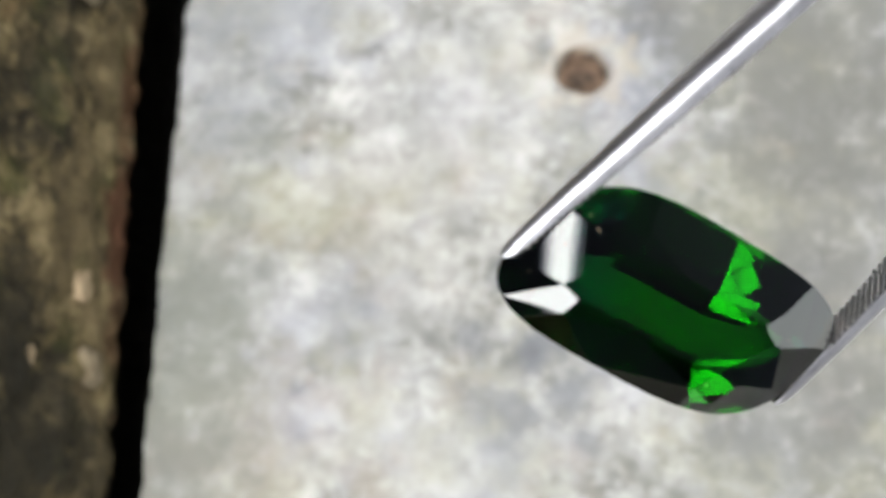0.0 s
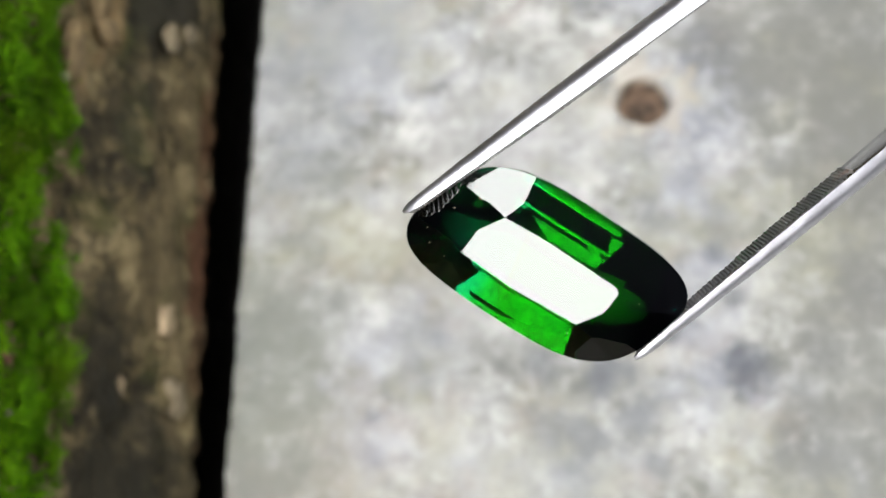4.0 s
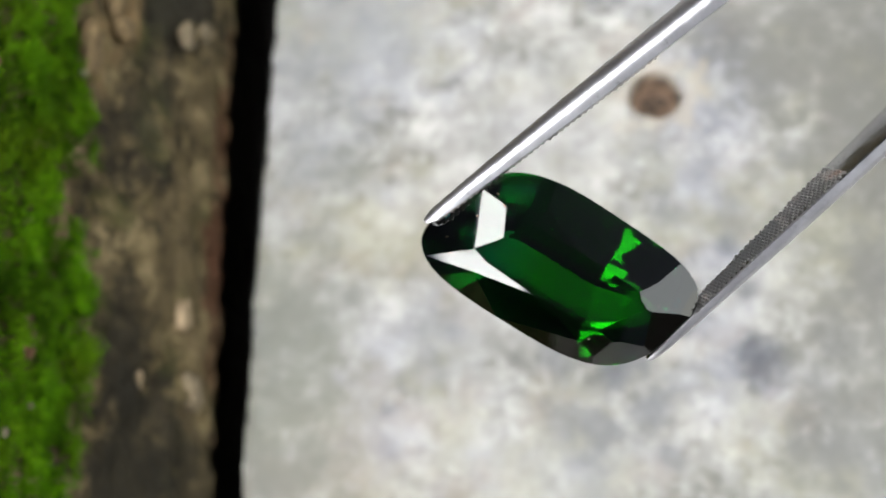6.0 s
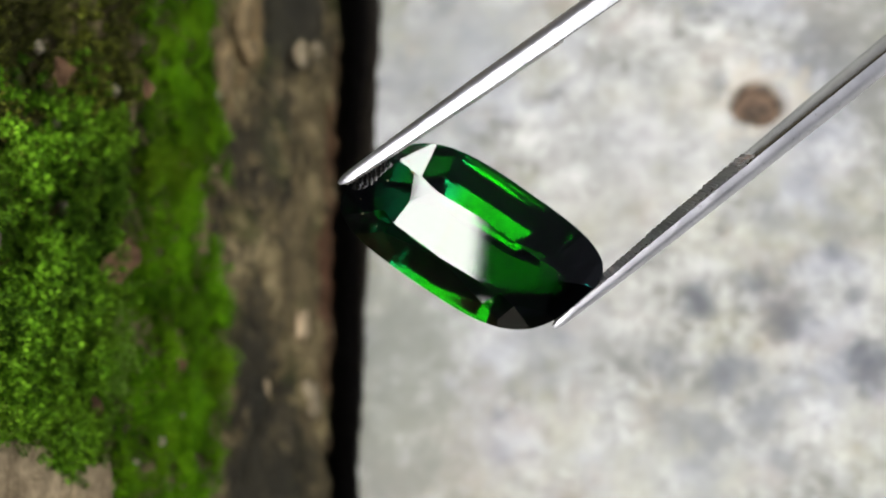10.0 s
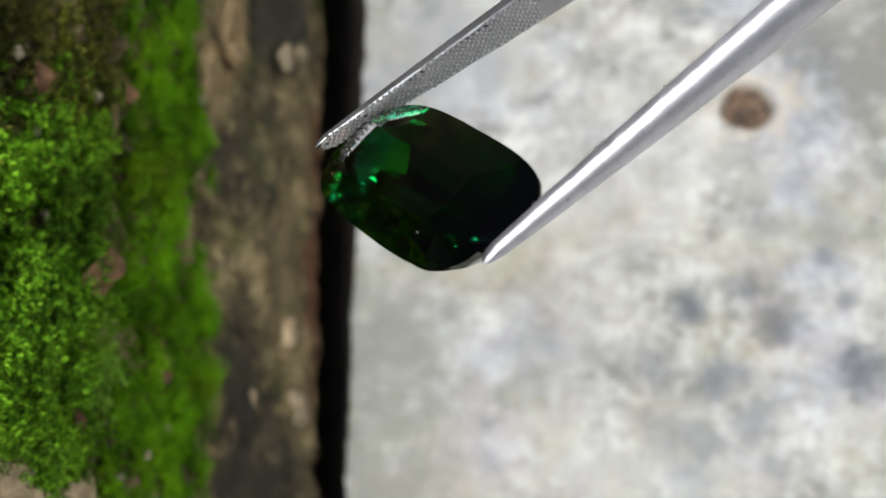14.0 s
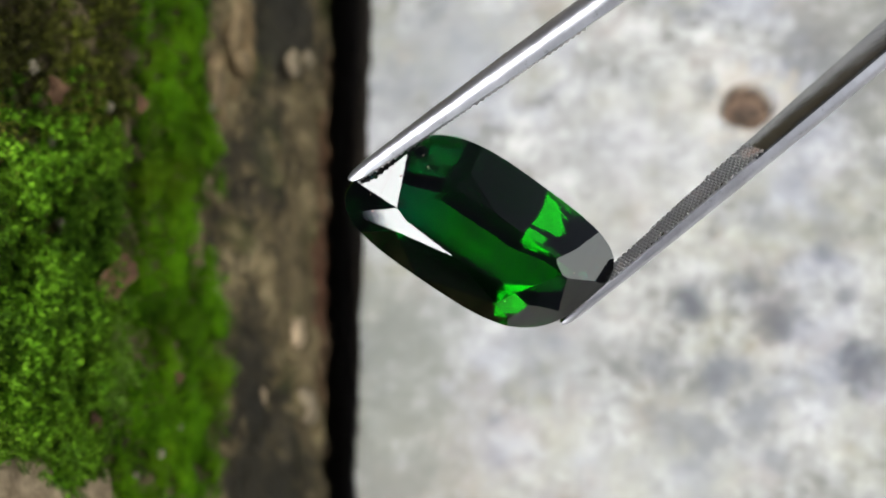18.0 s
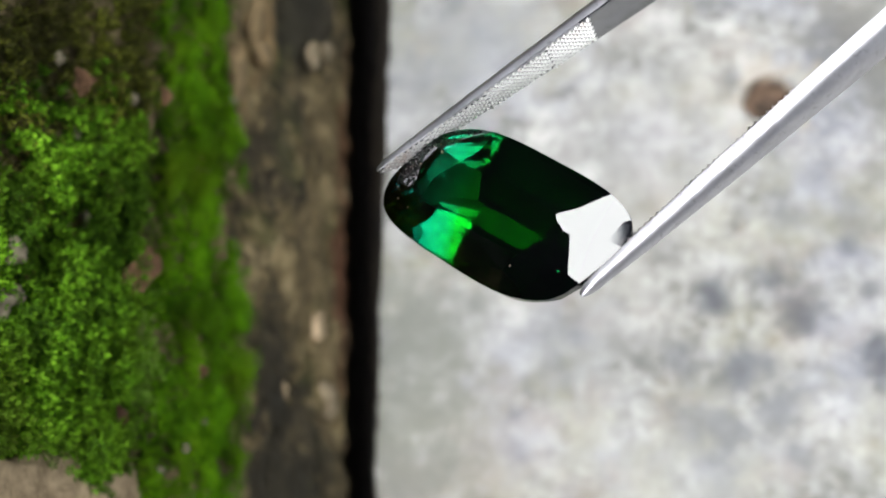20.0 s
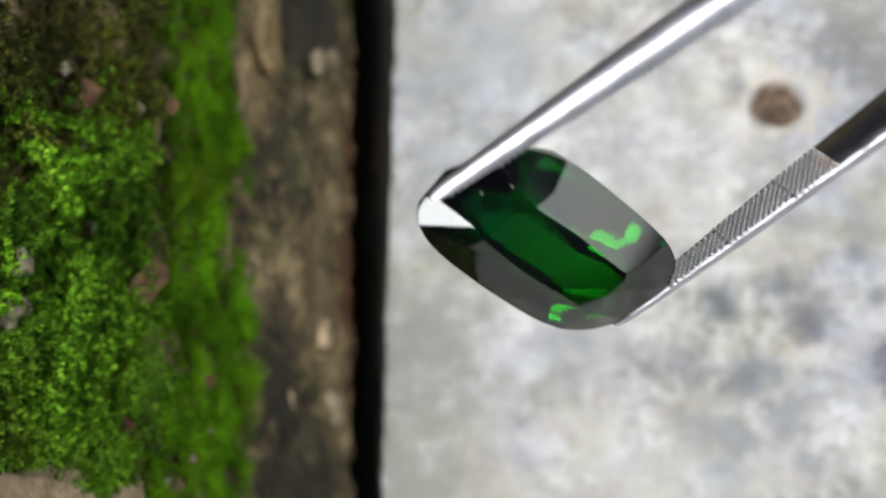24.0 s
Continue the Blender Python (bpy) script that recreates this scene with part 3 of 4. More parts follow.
def wall():
    """The mossy wall beside the slab: one solid with a rough face."""
    ys, zs = spread(-40, -1.6, 9.8, 60, 0.09), np.concatenate([np.linspace(-4.5, -0.8, 5)[:-1], np.arange(-0.8, 10.2, 0.09), np.linspace(10.2, 12.5, 4)])
    verts, faces = [], []
    ny, nz = len(ys), len(zs)
    for z in zs:
        for y in ys:
            verts.append(((WALL_X + wall_depth(y, z) - (0.5 * max(0, z - 11.6) ** 2)) * CM, y * CM, z * CM))
    for k in range(nz - 1):
        for j in range(ny - 1):
            a = k * ny + j
            faces.append((a, a + 1, a + ny + 1, a + ny))
    base = len(verts)
    ring = list(range(ny)) + [k * ny + ny - 1 for k in range(1, nz)] + [(nz - 1) * ny + j for j in range(ny - 2, -1, -1)] + [k * ny for k in range(nz - 2, 0, -1)]
    for k in ring:
        x, y, z = verts[k]
        verts.append((-0.40, y, z))
    n = len(ring)
    for k in range(n):
        faces.append((ring[(k + 1) % n], base + (k + 1) % n, base + k, ring[k]))
    faces.append(tuple(base + k for k in range(n)))
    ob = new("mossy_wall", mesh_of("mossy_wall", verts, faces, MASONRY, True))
    # foot of the wall painted near black, as shaded in the gap
    ob.data.materials.append(GAP_SHADE)
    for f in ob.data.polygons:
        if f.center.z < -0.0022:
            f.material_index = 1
    return tagged(ob, "low brown masonry wall, dark in places and partly grown over with moss", "wall", kind="structure")


slab_ob, wall_ob = slab(), wall()
box("ground", (-6, -6, -0.10), (6, 6, -0.046), EARTH, "dark bare earth under the slab and wall", "ground")
# unseen walls added all round to keep the reflections dark
box("wall_west", (-1.9, -5.2, -0.046), (-1.8, 2.5, ROOF_Z), SURROUND, "plain dark wall, added unseen to close the place", "wall")


def wall_with_opening(name, x0, x1, y0, y1, z0, z1):
    """An added, unseen wall with one opening through it."""
    bm = bmesh.new()
    for lo, hi in (((-5.2, -0.046), (y0, ROOF_Z)), ((y1, -0.046), (2.5, ROOF_Z)), ((y0, -0.046), (y1, z0)), ((y0, z1), (y1, ROOF_Z))):
        for v in bmesh.ops.create_cube(bm, size=1.0)["verts"]:
            v.co = Vector(((x0 + x1) / 2 + v.co.x * (x1 - x0), (lo[0] + hi[0]) / 2 + v.co.y * (hi[0] - lo[0]), (lo[1] + hi[1]) / 2 + v.co.z * (hi[1] - lo[1])))
    return tagged(part(name, bm, SURROUND, None), "plain dark wall, added unseen, with a wide opening for the fill light", "wall", kind="structure")


wall_with_opening("wall_east", 1.8, 1.9, SIDE_Y0, SIDE_Y1, SIDE_Z0, SIDE_Z1)
box("wall_south", (-1.8, -5.2, -0.046), (1.8, -5.1, ROOF_Z), SURROUND, "plain dark wall, added unseen to close the place", "wall")
box("wall_north", (-1.8, 2.4, -0.046), (1.8, 2.5, ROOF_Z), SURROUND, "plain dark wall, added unseen to close the place", "wall")


def ceiling():
    # added unseen roof, its slot shaped after reflections in the stone
    bm = bmesh.new()
    x1, far, near = SLOTS[0][1], SLOTS[0][2], SLOTS[-1][3]
    slabs = [((-2.6, near), (2.6, 3.2)), ((-2.6, -5.4), (2.6, far)), ((x1, far), (2.6, near))]
    for lo, hi in slabs + [((-2.6, y0), (x0, y1)) for x0, _, y0, y1 in SLOTS]:
        made = bmesh.ops.create_cube(bm, size=1.0)["verts"]
        for v in made:
            v.co = Vector(((lo[0] + hi[0]) / 2 + v.co.x * (hi[0] - lo[0]), (lo[1] + hi[1]) / 2 + v.co.y * (hi[1] - lo[1]), ROOF_Z + 0.022 + 0.04 * v.co.z))
    ob = part("ceiling", bm, SURROUND, None)
    ob.matrix_world = SLOT_POSE
    return tagged(ob, "dark roof, added unseen, with one long slot open to the sky", "ceiling", kind="structure")


ceiling()


# ---- the cut stone and the tweezers ----
GIRDLE, TABLE_Z = 0.022, 0.155
# half of the crown: table corner, azimuth and tilt of its kite, tip of the star after it; the other half is the same turned by 180 degrees
CROWN = [((-0.350, 0.206), 101.1, 25.3, (-0.477, 0.250)), ((-0.482, 0.064), 147.0, 16.5, (-0.620, -0.062)),
         ((-0.523, -0.112), 225.1, 22.9, (-0.562, -0.203)), ((-0.150, -0.195), 259.9, 25.9, (0.254, -0.370))]
# where on the girdle each kite ends, and where the two girdle facets after it meet
FEET, MIDS = (134.8, 157.0, 195.2, 238.2), (147.1, 182.0, 203.1, 296.3)
CENTRE = Vector((-0.012, -0.022))
# pavilion steps, run and angle: one long side, the other, and the two ends
PAVILION = [((81, 55, 112), ((0.020, 60.9), (0.033, 54.1), (0.024, 51.1), (0.050, 47.3), (0.015, 38.6), (0.116, 36.3))),
            ((261, 235, -68), ((0.051, 48.5), (0.206, 46.4), (0.016, 38.8), (0.016, 36.1), (0.037, 34.0), (0.135, 29.8))),
            ((-8, 172, 30, 140, 210, -40), ((0.050, 63.0), (0.215, 55.3), (0.176, 49.0), (0.115, 35.7), (0.032, 32.4)))]


def outline():
    """The slightly skewed cushion outline of the girdle."""
    n, pts = 3.35, []
    for k in range(720):
        a = 2 * math.pi * k / 720
        u, v = (math.copysign(abs(f) ** (2 / n), f) for f in (math.cos(a), math.sin(a)))
        pts.append((0.826 * u + 0.241 * v, -0.152 * u + 0.438 * v))
    return pts


OUTLINE = outline()


def support(phi):
    """Distance of the outline's tangent whose normal points to phi."""
    c, s = math.cos(phi), math.sin(phi)
    return max(x * c + y * s for x, y in OUTLINE)


def rim(deg):
    """The girdle's upper edge in the direction deg."""
    c, s = math.cos(radians(deg)), math.sin(radians(deg))
    x, y = max(OUTLINE, key=lambda p: (p[0] * c + p[1] * s) / math.hypot(*p))
    return Vector((x, y, GIRDLE))


def gem_mesh():
    """Cushion cut by its facet planes: table, stars, kites and girdle facets above, steps with a keel below."""
    bm = bmesh.new()
    bmesh.ops.create_cube(bm, size=4.0)

    def cut(nx, ny, nz, d):
        n = Vector((nx, ny, nz)).normalized()
        res = bmesh.ops.bisect_plane(bm, geom=bm.verts[:] + bm.edges[:] + bm.faces[:], dist=1e-6, plane_co=n * d, plane_no=n, clear_outer=True)
        edges = [e for e in res["geom_cut"] if isinstance(e, bmesh.types.BMEdge)]
        if len(edges) > 2:
            bmesh.ops.edgeloop_fill(bm, edges=edges)

    def tilted(phi, alpha, d):
        cut(math.sin(alpha) * math.cos(phi), math.sin(alpha) * math.sin(phi), math.cos(alpha), d)

    def facet(a, b, c):
        n = (b - a).cross(c - a).normalized()
        n = n if n.z > 0 else -n
        cut(n.x, n.y, n.z, n.dot(a))

    for k in range(0, 720, 15):
        (x0, y0), (x1, y1) = OUTLINE[k - 1], OUTLINE[(k + 1) % 720]
        phi = math.atan2(-(x1 - x0), y1 - y0)
        cut(math.cos(phi), math.sin(phi), 0, support(phi))
    cut(0, 0, 1, TABLE_Z)
    tops, kites, stars, feet, mids = [], [], [], [], []
    for turn in (0, 180):
        for ((x, y), phi, tilt, tip), foot, mid in zip(CROWN, FEET, MIDS):
            flip = (lambda v: 2 * CENTRE - v) if turn else (lambda v: v)
            tops.append(flip(Vector((x, y))).to_3d() + Vector((0, 0, TABLE_Z)))
            kites.append((radians(phi + turn), radians(tilt)))
            stars.append(flip(Vector(tip)))
            (c, d), end = (math.cos(radians(phi + turn)), math.sin(radians(phi + turn))), rim(foot + turn)
            fall = math.tan(radians(tilt)) * ((end.x - tops[-1].x) * c + (end.y - tops[-1].y) * d)
            feet.append(Vector((end.x, end.y, min(0.05, max(0.0, TABLE_Z - fall))))), mids.append(rim(mid + turn))
    for k in range(8):
        j = (k + 1) % 8
        phi, alpha = kites[k]
        tilted(phi, alpha, math.sin(alpha) * (tops[k].x * math.cos(phi) + tops[k].y * math.sin(phi)) + math.cos(alpha) * TABLE_Z)
        drop = math.tan(alpha) * ((stars[k].x - tops[k].x) * math.cos(phi) + (stars[k].y - tops[k].y) * math.sin(phi))
        tip = stars[k].to_3d() + Vector((0, 0, TABLE_Z - drop))
        facet(tops[k], tops[j], tip)
        facet(tip, feet[k], mids[k])
        facet(tip, mids[k], feet[j])
    # pavilion: steps down to a keel, steep at the two ends, the two long sides not alike
    for sides, steps in PAVILION:
        for deg in sides:
            phi, h = radians(deg), support(radians(deg))
            d0, z0 = 0.0, -GIRDLE
            for run, steep in steps:
                alpha = radians(steep)
                cut(math.sin(alpha) * math.cos(phi), math.sin(alpha) * math.sin(phi), -math.cos(alpha), math.sin(alpha) * (h - d0) - math.cos(alpha) * z0)
                d0, z0 = d0 + run, z0 - run * math.tan(alpha)
    bmesh.ops.remove_doubles(bm, verts=bm.verts[:], dist=0.0005)
    bmesh.ops.dissolve_degenerate(bm, dist=0.0005, edges=bm.edges[:])
    for v in bm.verts:
        v.co *= CM
    bm.verts.index_update()
    return bm


def gemstone():
    """The stone, split into its table, crown, girdle and pavilion."""
    whole = gem_mesh()
    bmesh.ops.recalc_face_normals(whole, faces=whole.faces)
    ob = new("gemstone")
    tagged(ob, "dark green faceted cushion-cut tourmaline gripped between tweezers", "gemstone")
    groups = {"table": [], "crown": [], "girdle": [], "pavilion": []}
    for f in whole.faces:
        z = f.normal.z
        groups["table" if z > 0.999 else "crown" if z > 0.05 else "girdle" if z > -0.05 else "pavilion"].append(f)
    for name, kept in groups.items():
        index, verts, faces = {}, [], []
        for f in kept:
            for v in f.verts:
                if v.index not in index:
                    index[v.index] = len(verts)
                    verts.append(v.co.copy())
            faces.append(tuple(index[v.index] for v in f.verts))
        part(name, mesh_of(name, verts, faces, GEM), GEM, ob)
    # fine dust lying on the crown
    for k, (x, y) in enumerate(((-0.793, -0.066), (-0.538, 0.245), (-0.55, 0.25), (-0.619, -0.189), (-0.60, 0.30), (-0.675, 0.126), (0.64, 0.026), (-0.74, -0.15), (0.30, -0.33))):
        z = min(f.normal.dot(f.verts[0].co - Vector((x * CM, y * CM, 0))) / f.normal.z for f in whole.faces if f.normal.z > 0.05)
        bm = bmesh.new()
        bmesh.ops.create_icosphere(bm, subdivisions=1, radius=(0.004 + 0.0015 * (k % 3)) * CM)
        speck = part("dust_speck", bm, PEBBLE, ob, "pale speck of dust")
        speck.location = (x * CM, y * CM, z)
    whole.free()
    return ob


gem = gemstone()

TIP_A, WAY_A = Vector((-0.950, -0.036, 0.124)), Vector((2.512, 4.215, -0.782)).normalized()
TIP_B, WAY_B = Vector((0.757, -0.329, -0.010)), Vector((2.200, 4.468, -0.482)).normalized()


def lerp_table(s, rows):
    for (s0, a), (s1, b) in zip(rows, rows[1:]):
        if s <= s1:
            return a + (b - a) * (s - s0) / (s1 - s0)
    return rows[-1][1]


WIDTH = [(0, 0.075), (0.12, 0.12), (0.5, 0.17), (1.0, 0.225), (1.7, 0.295), (2.5, 0.365), (5, 0.49), (9, 0.78), (13, 0.90)]
THICK = [(0, 0.05), (0.12, 0.072), (0.5, 0.098), (1.2, 0.13), (2.5, 0.16), (5, 0.175), (13, 0.19)]


def arm_frame(tip, way, other):
    inner = other - tip
    inner = (inner - inner.dot(way) * way).normalized()
    return inner, way.cross(inner).normalized()


def arm_point(tip, way, inner, s):
    return tip + way * s + inner * (0.0062 * max(0.0, s - 5) ** 2) - inner * 0.02


def arm(parent, tip, way, other):
    """One tweezers arm: flat inside, rounded outside, tapering to a blunt tip; its knurled grip is a part of it."""
    inner, side = arm_frame(tip, way, other)
    bm = bmesh.new()
    rings = []
    stations = [0, 0.02, 0.06, 0.12, 0.25, 0.5, 0.8, 1.2, 1.7, 2.3, 3, 4, 5, 6, 7, 8, 9, 10, 11, 12, 13]
    for s in stations:
        w, t = lerp_table(s, WIDTH), lerp_table(s, THICK)
        if s < 0.06:
            w, t = w * (0.35 + 0.65 * math.sqrt(s / 0.06)), t * (0.45 + 0.55 * math.sqrt(s / 0.06))
        c = arm_point(tip, way, inner, s)
        pts = [(0.50, 0.43), (0.50, -0.43), (0.43, -0.50)]
        for k in range(13):
            q = -0.5 * math.cos(math.pi * k / 12)
            pts.append((0.12 - 0.62 * math.sin(math.pi * k / 12), q))
        pts.append((0.43, 0.50))
        rings.append([bm.verts.new((c + inner * (p * t) + side * (q * w)) * CM) for p, q in pts])
    for r0, r1 in zip(rings, rings[1:]):
        for k in range(len(r0)):
            bm.faces.new((r0[k], r0[(k + 1) % len(r0)], r1[(k + 1) % len(r0)], r1[k]))
    bm.faces.new(rings[0]), bm.faces.new(rings[-1])
    ob = part("arm", bm, STEEL, parent, "polished stainless steel arm with a flat inner face", True)
    for p in ob.data.polygons:
        p.use_smooth = True
    ob.data.materials.append(FLAT)
    for p in ob.data.polygons:
        if p.normal.dot(inner) > 0.9:
            p.material_index = 1
    ob.data.set_sharp_from_angle(angle=radians(38))
    # knurling: small pyramids in a diamond pattern
    verts, faces = [], []
    pitch = 0.047
    row = 0
    s = 0.05
    while s < 1.78:
        w, t = lerp_table(s, WIDTH) * 0.88, lerp_table(s, THICK)
        n = max(1, int(w / pitch))
        for k in range(n + (row % 2)):
            q = (k - (n - 1 + row % 2) / 2) * pitch
            c = arm_point(tip, way, inner, s) + inner * (t * 0.5) + side * q
            b = len(verts)
            for dw, ds in ((-0.5, 0), (0, -0.5), (0.5, 0), (0, 0.5)):
                verts.append((c + side * (dw * pitch) + way * (ds * pitch) - inner * 0.002) * CM)
            verts.append((c + inner * 0.017) * CM)
            faces += [(b, b + 1, b + 4), (b + 1, b + 2, b + 4), (b + 2, b + 3, b + 4), (b + 3, b, b + 4)]
        s += pitch * 0.5
        row += 1
    part("knurled_grip", mesh_of("knurled_grip", verts, faces, KNURL), KNURL, ob, "diamond-knurled steel grip with traces of rust")
    return ob


tweezers = new("tweezers")
tagged(tweezers, "polished stainless steel tweezers with knurled tips holding the stone", "tweezers")
arm(tweezers, TIP_A, WAY_A, TIP_B)
arm(tweezers, TIP_B, WAY_B, TIP_A)


def joint():
    ia, _ = arm_frame(TIP_A, WAY_A, TIP_B)
    ib, side = arm_frame(TIP_B, WAY_B, TIP_A)
    bm = bmesh.new()
    rings = []
    for s in (12.6, 13.4, 14.4):
        a, b = arm_point(TIP_A, WAY_A, ia, s), arm_point(TIP_B, WAY_B, ib, s)
        k = 0.45 if s < 14 else 0.3
        rings.append([bm.verts.new(p * CM) for p in (a + side * k, b + side * k, b - side * k, a - side * k)])
    for r0, r1 in zip(rings, rings[1:]):
        for k in range(4):
            bm.faces.new((r0[k], r0[(k + 1) % 4], r1[(k + 1) % 4], r1[k]))
    bm.faces.new(rings[0]), bm.faces.new(rings[-1])
    bmesh.ops.bevel(bm, geom=bm.edges[:], offset=0.0006, segments=2, affect="EDGES")
    part("joint", bm, STEEL, tweezers)


joint()


# ---- moss and small debris on the wall ----
def face_point(y, z, out=0.0):
    return Vector((WALL_X + wall_depth(y, z) + out, y, z))


def moss(name, label, material, count, region, height, leaf, seed, lean=0.35):
    """Moss: many short shoots, each with whorls of tiny pointed leaves."""
    rnd = random.Random(seed)
    verts, faces = [], []
    made = 0
    while made < count:
        y, z = rnd.uniform(-1.6, 8.6), rnd.uniform(3.2, 10.6)
        k = region(y, z)
        if rnd.random() > k:
            continue
        clump = fbm(12, y, z, 3.2, 3)
        if clump < -0.22 and rnd.random() < 0.65:
            continue
        made += 1
        p = face_point(y, z, -0.03)
        up = Vector((1.0, rnd.uniform(-0.5, 0.5), lean + rnd.uniform(-0.45, 0.55))).normalized()
        h = height * rnd.uniform(0.5, 1.3) * (0.6 + 0.4 * k) * (1.0 + 0.8 * clump)
        whorls = 4
        for wv in range(whorls):
            f = 0.35 + 0.65 * wv / (whorls - 1)
            c = p + up * (h * f)
            n = 3 if wv < whorls - 1 else 4
            a0 = rnd.uniform(0, 6.28)
            t = up.orthogonal().normalized()
            b = up.cross(t)
            for i in range(n):
                a = a0 + 6.283 * i / n
                d = (t * math.cos(a) + b * math.sin(a))
                d = (d + up * (0.25 + 0.6 * f)).normalized()
                sd = d.cross(up).normalized()
                ln = leaf * rnd.uniform(0.7, 1.25) * (1.15 - 0.35 * f)
                q = len(verts)
                mid = c + d * (ln * 0.5) + up * (0.05 * ln)
                verts += [c * CM, (mid + sd * ln * 0.22) * CM, (c + d * ln) * CM, (mid - sd * ln * 0.22) * CM]
                faces.append((q, q + 1, q + 2, q + 3))
    ob = new(name, mesh_of(name, verts, faces, material))
    return tagged(ob, label, "moss", kind="stuff")


def ragged(v, lo, hi):
    return min(1.0, max(0.0, (v - lo) / (hi - lo)))


def strip_region(y, z):
    edge = 3.95 + 0.45 * fbm(3, y, 0, 0.45) + 0.30 * fbm(3, y, z, 1.6)
    if 3.0 < y < 3.9:
        edge += 0.75 * math.sin((y - 3.0) / 0.9 * math.pi)
    if y > 4.6:
        edge += 0.45 * ragged(y, 4.6, 5.4)
    return ragged(z, edge, edge + 0.25) * (1 - ragged(z, 6.1, 6.3)) * (0.55 + 0.45 * ragged(fbm(8, y, z, 1.1), -0.5, 0.2))


def brown_zone(y, z):
    """1 where the upper wall is dry and brown, 0 where it is green."""
    return ragged(y + 0.6 * fbm(5, y, z, 0.9) + 0.45 * (z - 7.2), 1.5, 4.1)


def upper_region(y, z):
    bare = 1 - ragged(0.55 - y + 0.25 * fbm(7, y, z, 1.4), 0.0, 0.25)
    return ragged(z, 6.35, 6.6) * bare * (1 - brown_zone(y, z)) * max(0.75 * (1 - ragged(z, 7.0, 7.6)), 0.12 + 0.88 * ragged(fbm(9, y, z, 2.4), -0.25, 0.2))


def dry_region(y, z):
    return ragged(z, 6.2, 6.6) * brown_zone(y, z) * (0.45 + 0.55 * ragged(fbm(6, y, z, 1.3), -0.3, 0.3))


moss("moss_cushion", "soft bright green moss cushion growing on the wall", MOSS_BRIGHT, 19000, strip_region, 0.15, 0.036, 1)
moss("moss_patch", "leafy green moss patch on the upper wall", MOSS_DARK, 11500, upper_region, 0.24, 0.072, 2)
moss("dry_moss", "dark brownish-green dry moss on the upper wall", MOSS_BROWN, 8000, dry_region, 0.17, 0.056, 3)


moss("moss_ridge", "pale green moss tips along the crack in the wall", MOSS_PALE, 620, lambda y, z: ragged(z, 6.22, 6.32) * (1 - ragged(z, 6.46, 6.62)) * ragged(y, 0.8, 1.2) * (1 - ragged(y, 1.8, 2.1)), 0.32, 0.045, 4)


def lump(size, seed, flat=0.7, rough=0.0, wave=0.5, square=1.0):
    bm = bmesh.new()
    bmesh.ops.create_icosphere(bm, subdivisions=5 if square < 1 else 3 if rough else 2, radius=0.5)
    for v in bm.verts:
        if square < 1:
            v.co = Vector([math.copysign(0.5 * abs(2 * c) ** square, c) for c in v.co])
        k = 1 + wave * noise.noise(v.co * 3.6 + Vector((seed, seed * 2, 0))) + rough * noise.noise(v.co * 11 + Vector((0, seed, seed)))
        v.co = Vector((v.co.x * size[0] * flat, v.co.y * size[1], v.co.z * size[2])) * k * CM
    return bm


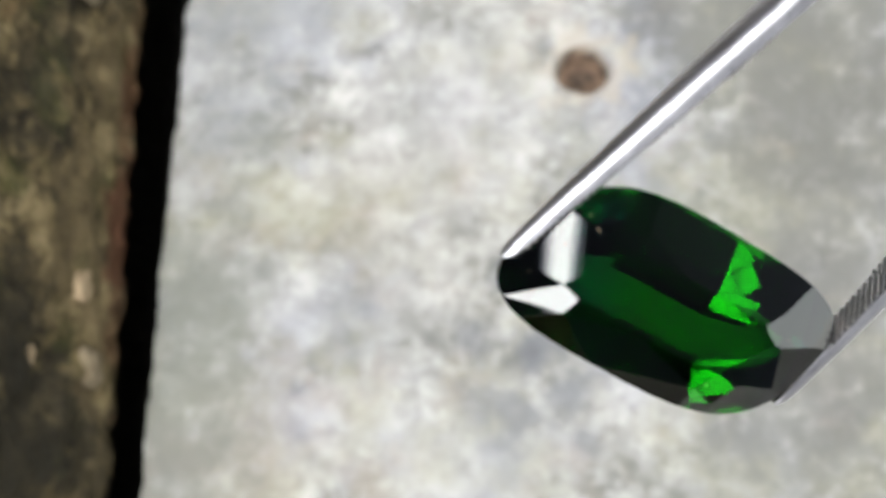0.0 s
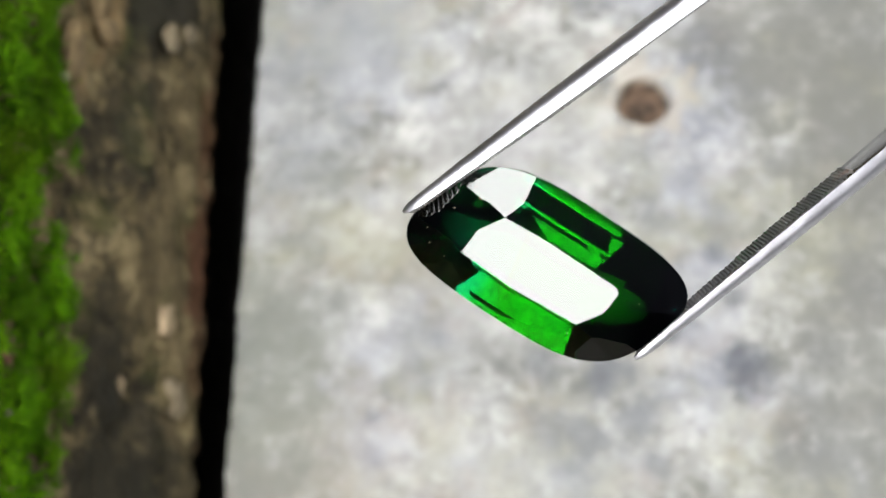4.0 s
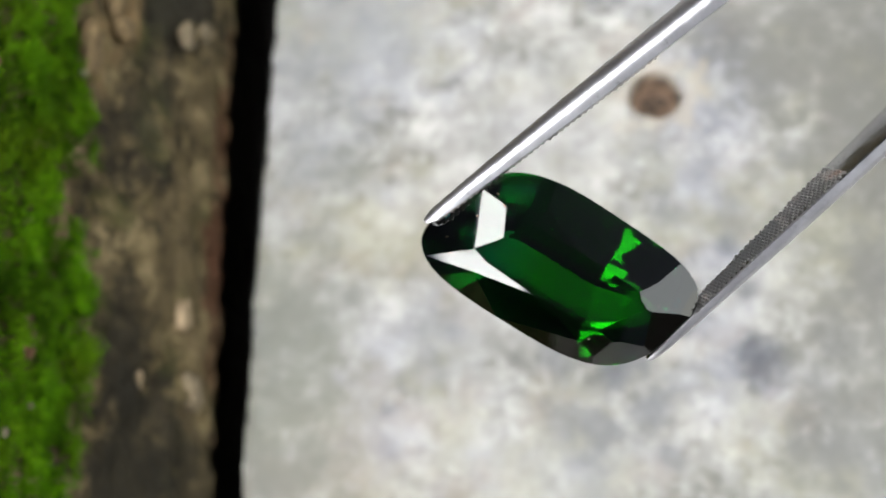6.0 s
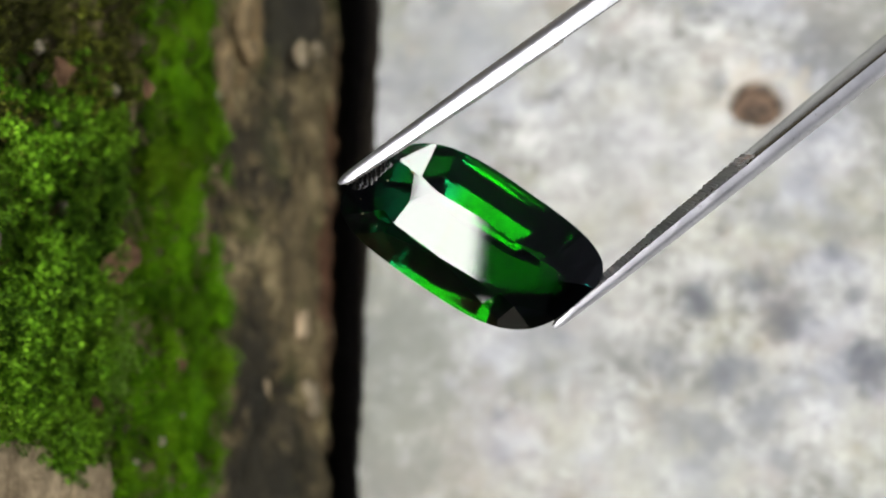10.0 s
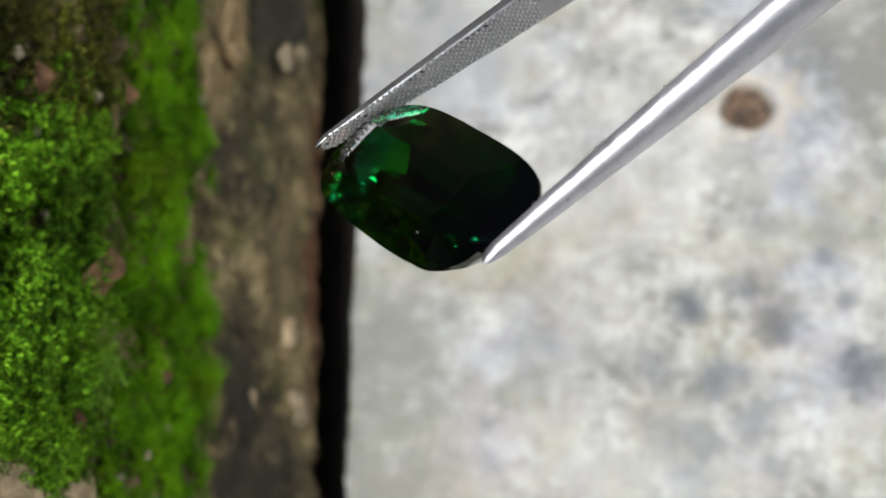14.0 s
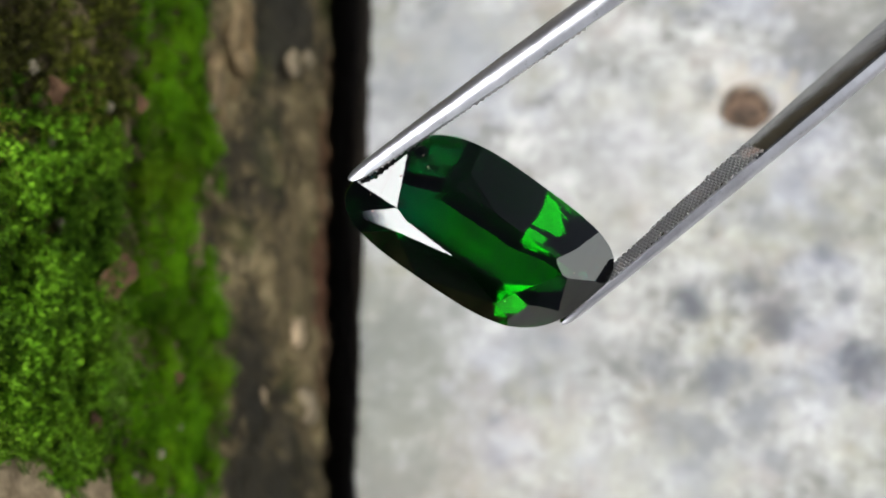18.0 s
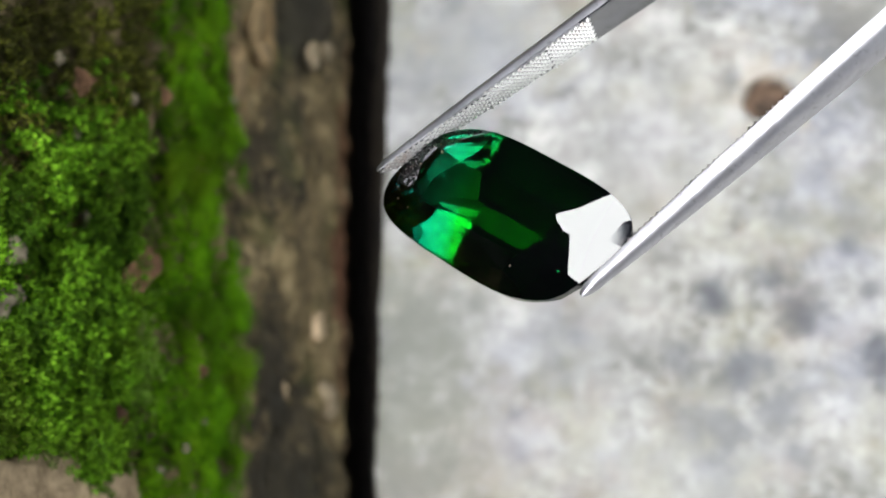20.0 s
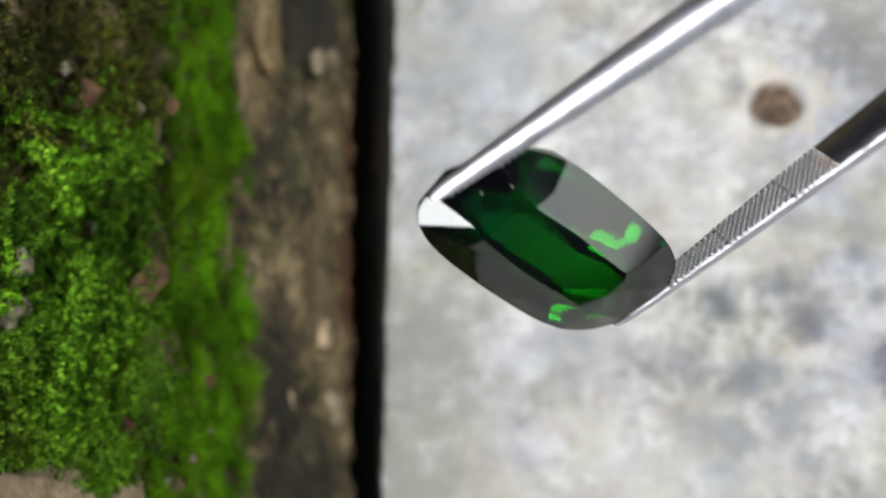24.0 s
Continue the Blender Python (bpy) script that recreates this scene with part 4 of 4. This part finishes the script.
def debris():
    # dry leaf flakes: centre y, z, length, width, turn
    for y, z, ln, wd, turn in ((3.77, 7.95, 0.27, 0.20, 35), (2.34, 6.66, 0.80, 0.30, -50), (0.95, 6.85, 0.2, 0.1, 20), (1.55, 5.4, 0.2, 0.1, 60), (4.2, 6.5, 0.22, 0.12, 10)):
        bm = bmesh.new()
        grid = []
        for i in range(7):
            u = i / 6
            half = wd / 2 * math.sin(math.pi * min(1, 0.12 + 0.84 * u)) ** 0.7 * (1 + 0.55 * noise.noise(Vector((u * 6.1, y * 3, z))))
            grid.append([bm.verts.new(Vector((0.05 * math.sin(3 * u) + 0.35 * abs(v) * half + 0.05 * noise.noise(Vector((u * 4, v * 2.5, y))), (u - 0.5) * ln, v * half)) * CM) for v in (-1, -0.5, 0, 0.5, 1)])
        for r0, r1 in zip(grid, grid[1:]):
            for k in range(4):
                bm.faces.new((r0[k], r0[k + 1], r1[k + 1], r1[k]))
        bmesh.ops.solidify(bm, geom=bm.faces[:], thickness=0.00012)
        ob = part("dry_leaf", bm, LEAF, None, smooth=True)
        ob.matrix_world = Matrix.Translation(face_point(y, z, 0.2) * CM) @ pose(0, 0, 0, turn, 0, 0) @ pose(0, 0, 0, 0, -25, 0)
        tagged(ob, "small curled reddish-brown dry leaf caught in moss", "leaf", "dry leaves in the moss")
    # pale pebbles and crumbs
    for k, (y, z, s) in enumerate(((3.92, 8.15, 0.11), (3.38, 7.70, 0.11), (2.65, 7.48, 0.13), (1.45, 8.10, 0.26), (1.25, 7.95, 0.10), (1.75, 8.55, 0.24), (1.62, 8.75, 0.30), (2.05, 8.7, 0.2), (1.2, 7.6, 0.08), (4.02, 6.90, 0.12), (0.75, 5.5, 0.09), (1.05, 5.1, 0.08), (4.9, 4.6, 0.10), (0.5, 5.9, 0.07))):
        ob = part("pebble", lump((s, s * 1.05, s * 1.1), k + 1, 0.7, 0.16), PEBBLE, None, smooth=True)
        ob.matrix_world = Matrix.Translation(face_point(y, z, 0.06 if s > 0.2 else 0.11) * CM) @ pose(0, 0, 0, 40 * k, 25 * k, 0)
        tagged(ob, "small pale grey pebble lodged in the moss", "pebble", "pebbles in the moss")
    # pale stones set in the wall
    for k, (y, z, sy, sz) in enumerate(((6.67, 1.86, 0.40, 0.42), (7.02, 1.28, 0.36, 0.52), (1.72, 0.98, 0.62, 0.42), (1.68, 2.35, 0.30, 0.46), (2.75, 1.25, 0.5, 0.5))):
        ob = part("stone", lump((0.26, sy, sz), k + 20, 0.7, 0.24), CREAM if k < 3 else STONE, wall_ob, "cream stone set in the wall" if k < 3 else "tan stone set in the wall", True)
        ob.matrix_world = Matrix.Translation(face_point(y, z, -0.03) * CM) @ pose(0, 0, 0, 23 * k, 0, 0)
    # bare tan stone low on the upper wall: broad flat pieces with crumbled edges
    for k, (y, z, sy, sz) in enumerate(((-0.36, 8.15, 1.62, 2.1), (-0.34, 6.72, 1.60, 1.02), (-0.75, 7.35, 1.6, 1.3))):
        ob = part("bare_stone", lump((0.46, sy, sz), k + 60, 0.6, 0.17, 0.20, 0.45), STONE, wall_ob, "bare tan stone", True)
        ob.matrix_world = Matrix.Translation(face_point(y, z, 0.0) * CM) @ pose(0, 0, 0, (4, -5, 3)[k], 0, 0)
    # crumbly orange earth where the moss has come off
    for k, (y, z, sy, sz) in enumerate(((6.35, 3.72, 0.75, 0.30), (5.95, 3.55, 0.35, 0.5), (5.35, 4.30, 0.85, 0.36), (4.75, 4.15, 0.5, 0.28), (3.2, 4.66, 0.85, 0.36), (3.0, 6.36, 1.3, 0.13), (1.0, 6.32, 0.7, 0.16), (3.9, 6.5, 0.6, 0.2))):
        ob = part("earth_crust", lump((0.34, sy, sz), k + 40, 0.7, 0.30, 0.35), DIRT, wall_ob, "crumbly orange-brown earth", True)
        ob.matrix_world = Matrix.Translation(face_point(y, z, 0.03) * CM)


debris()


def motions():
    rows = [(t, pose(x, y, z, rx, ry, rz)) for t, x, y, z, rx, ry, rz in HELD_ROWS]
    walk(gem, rows)
    walk(tweezers, rows)


motions()
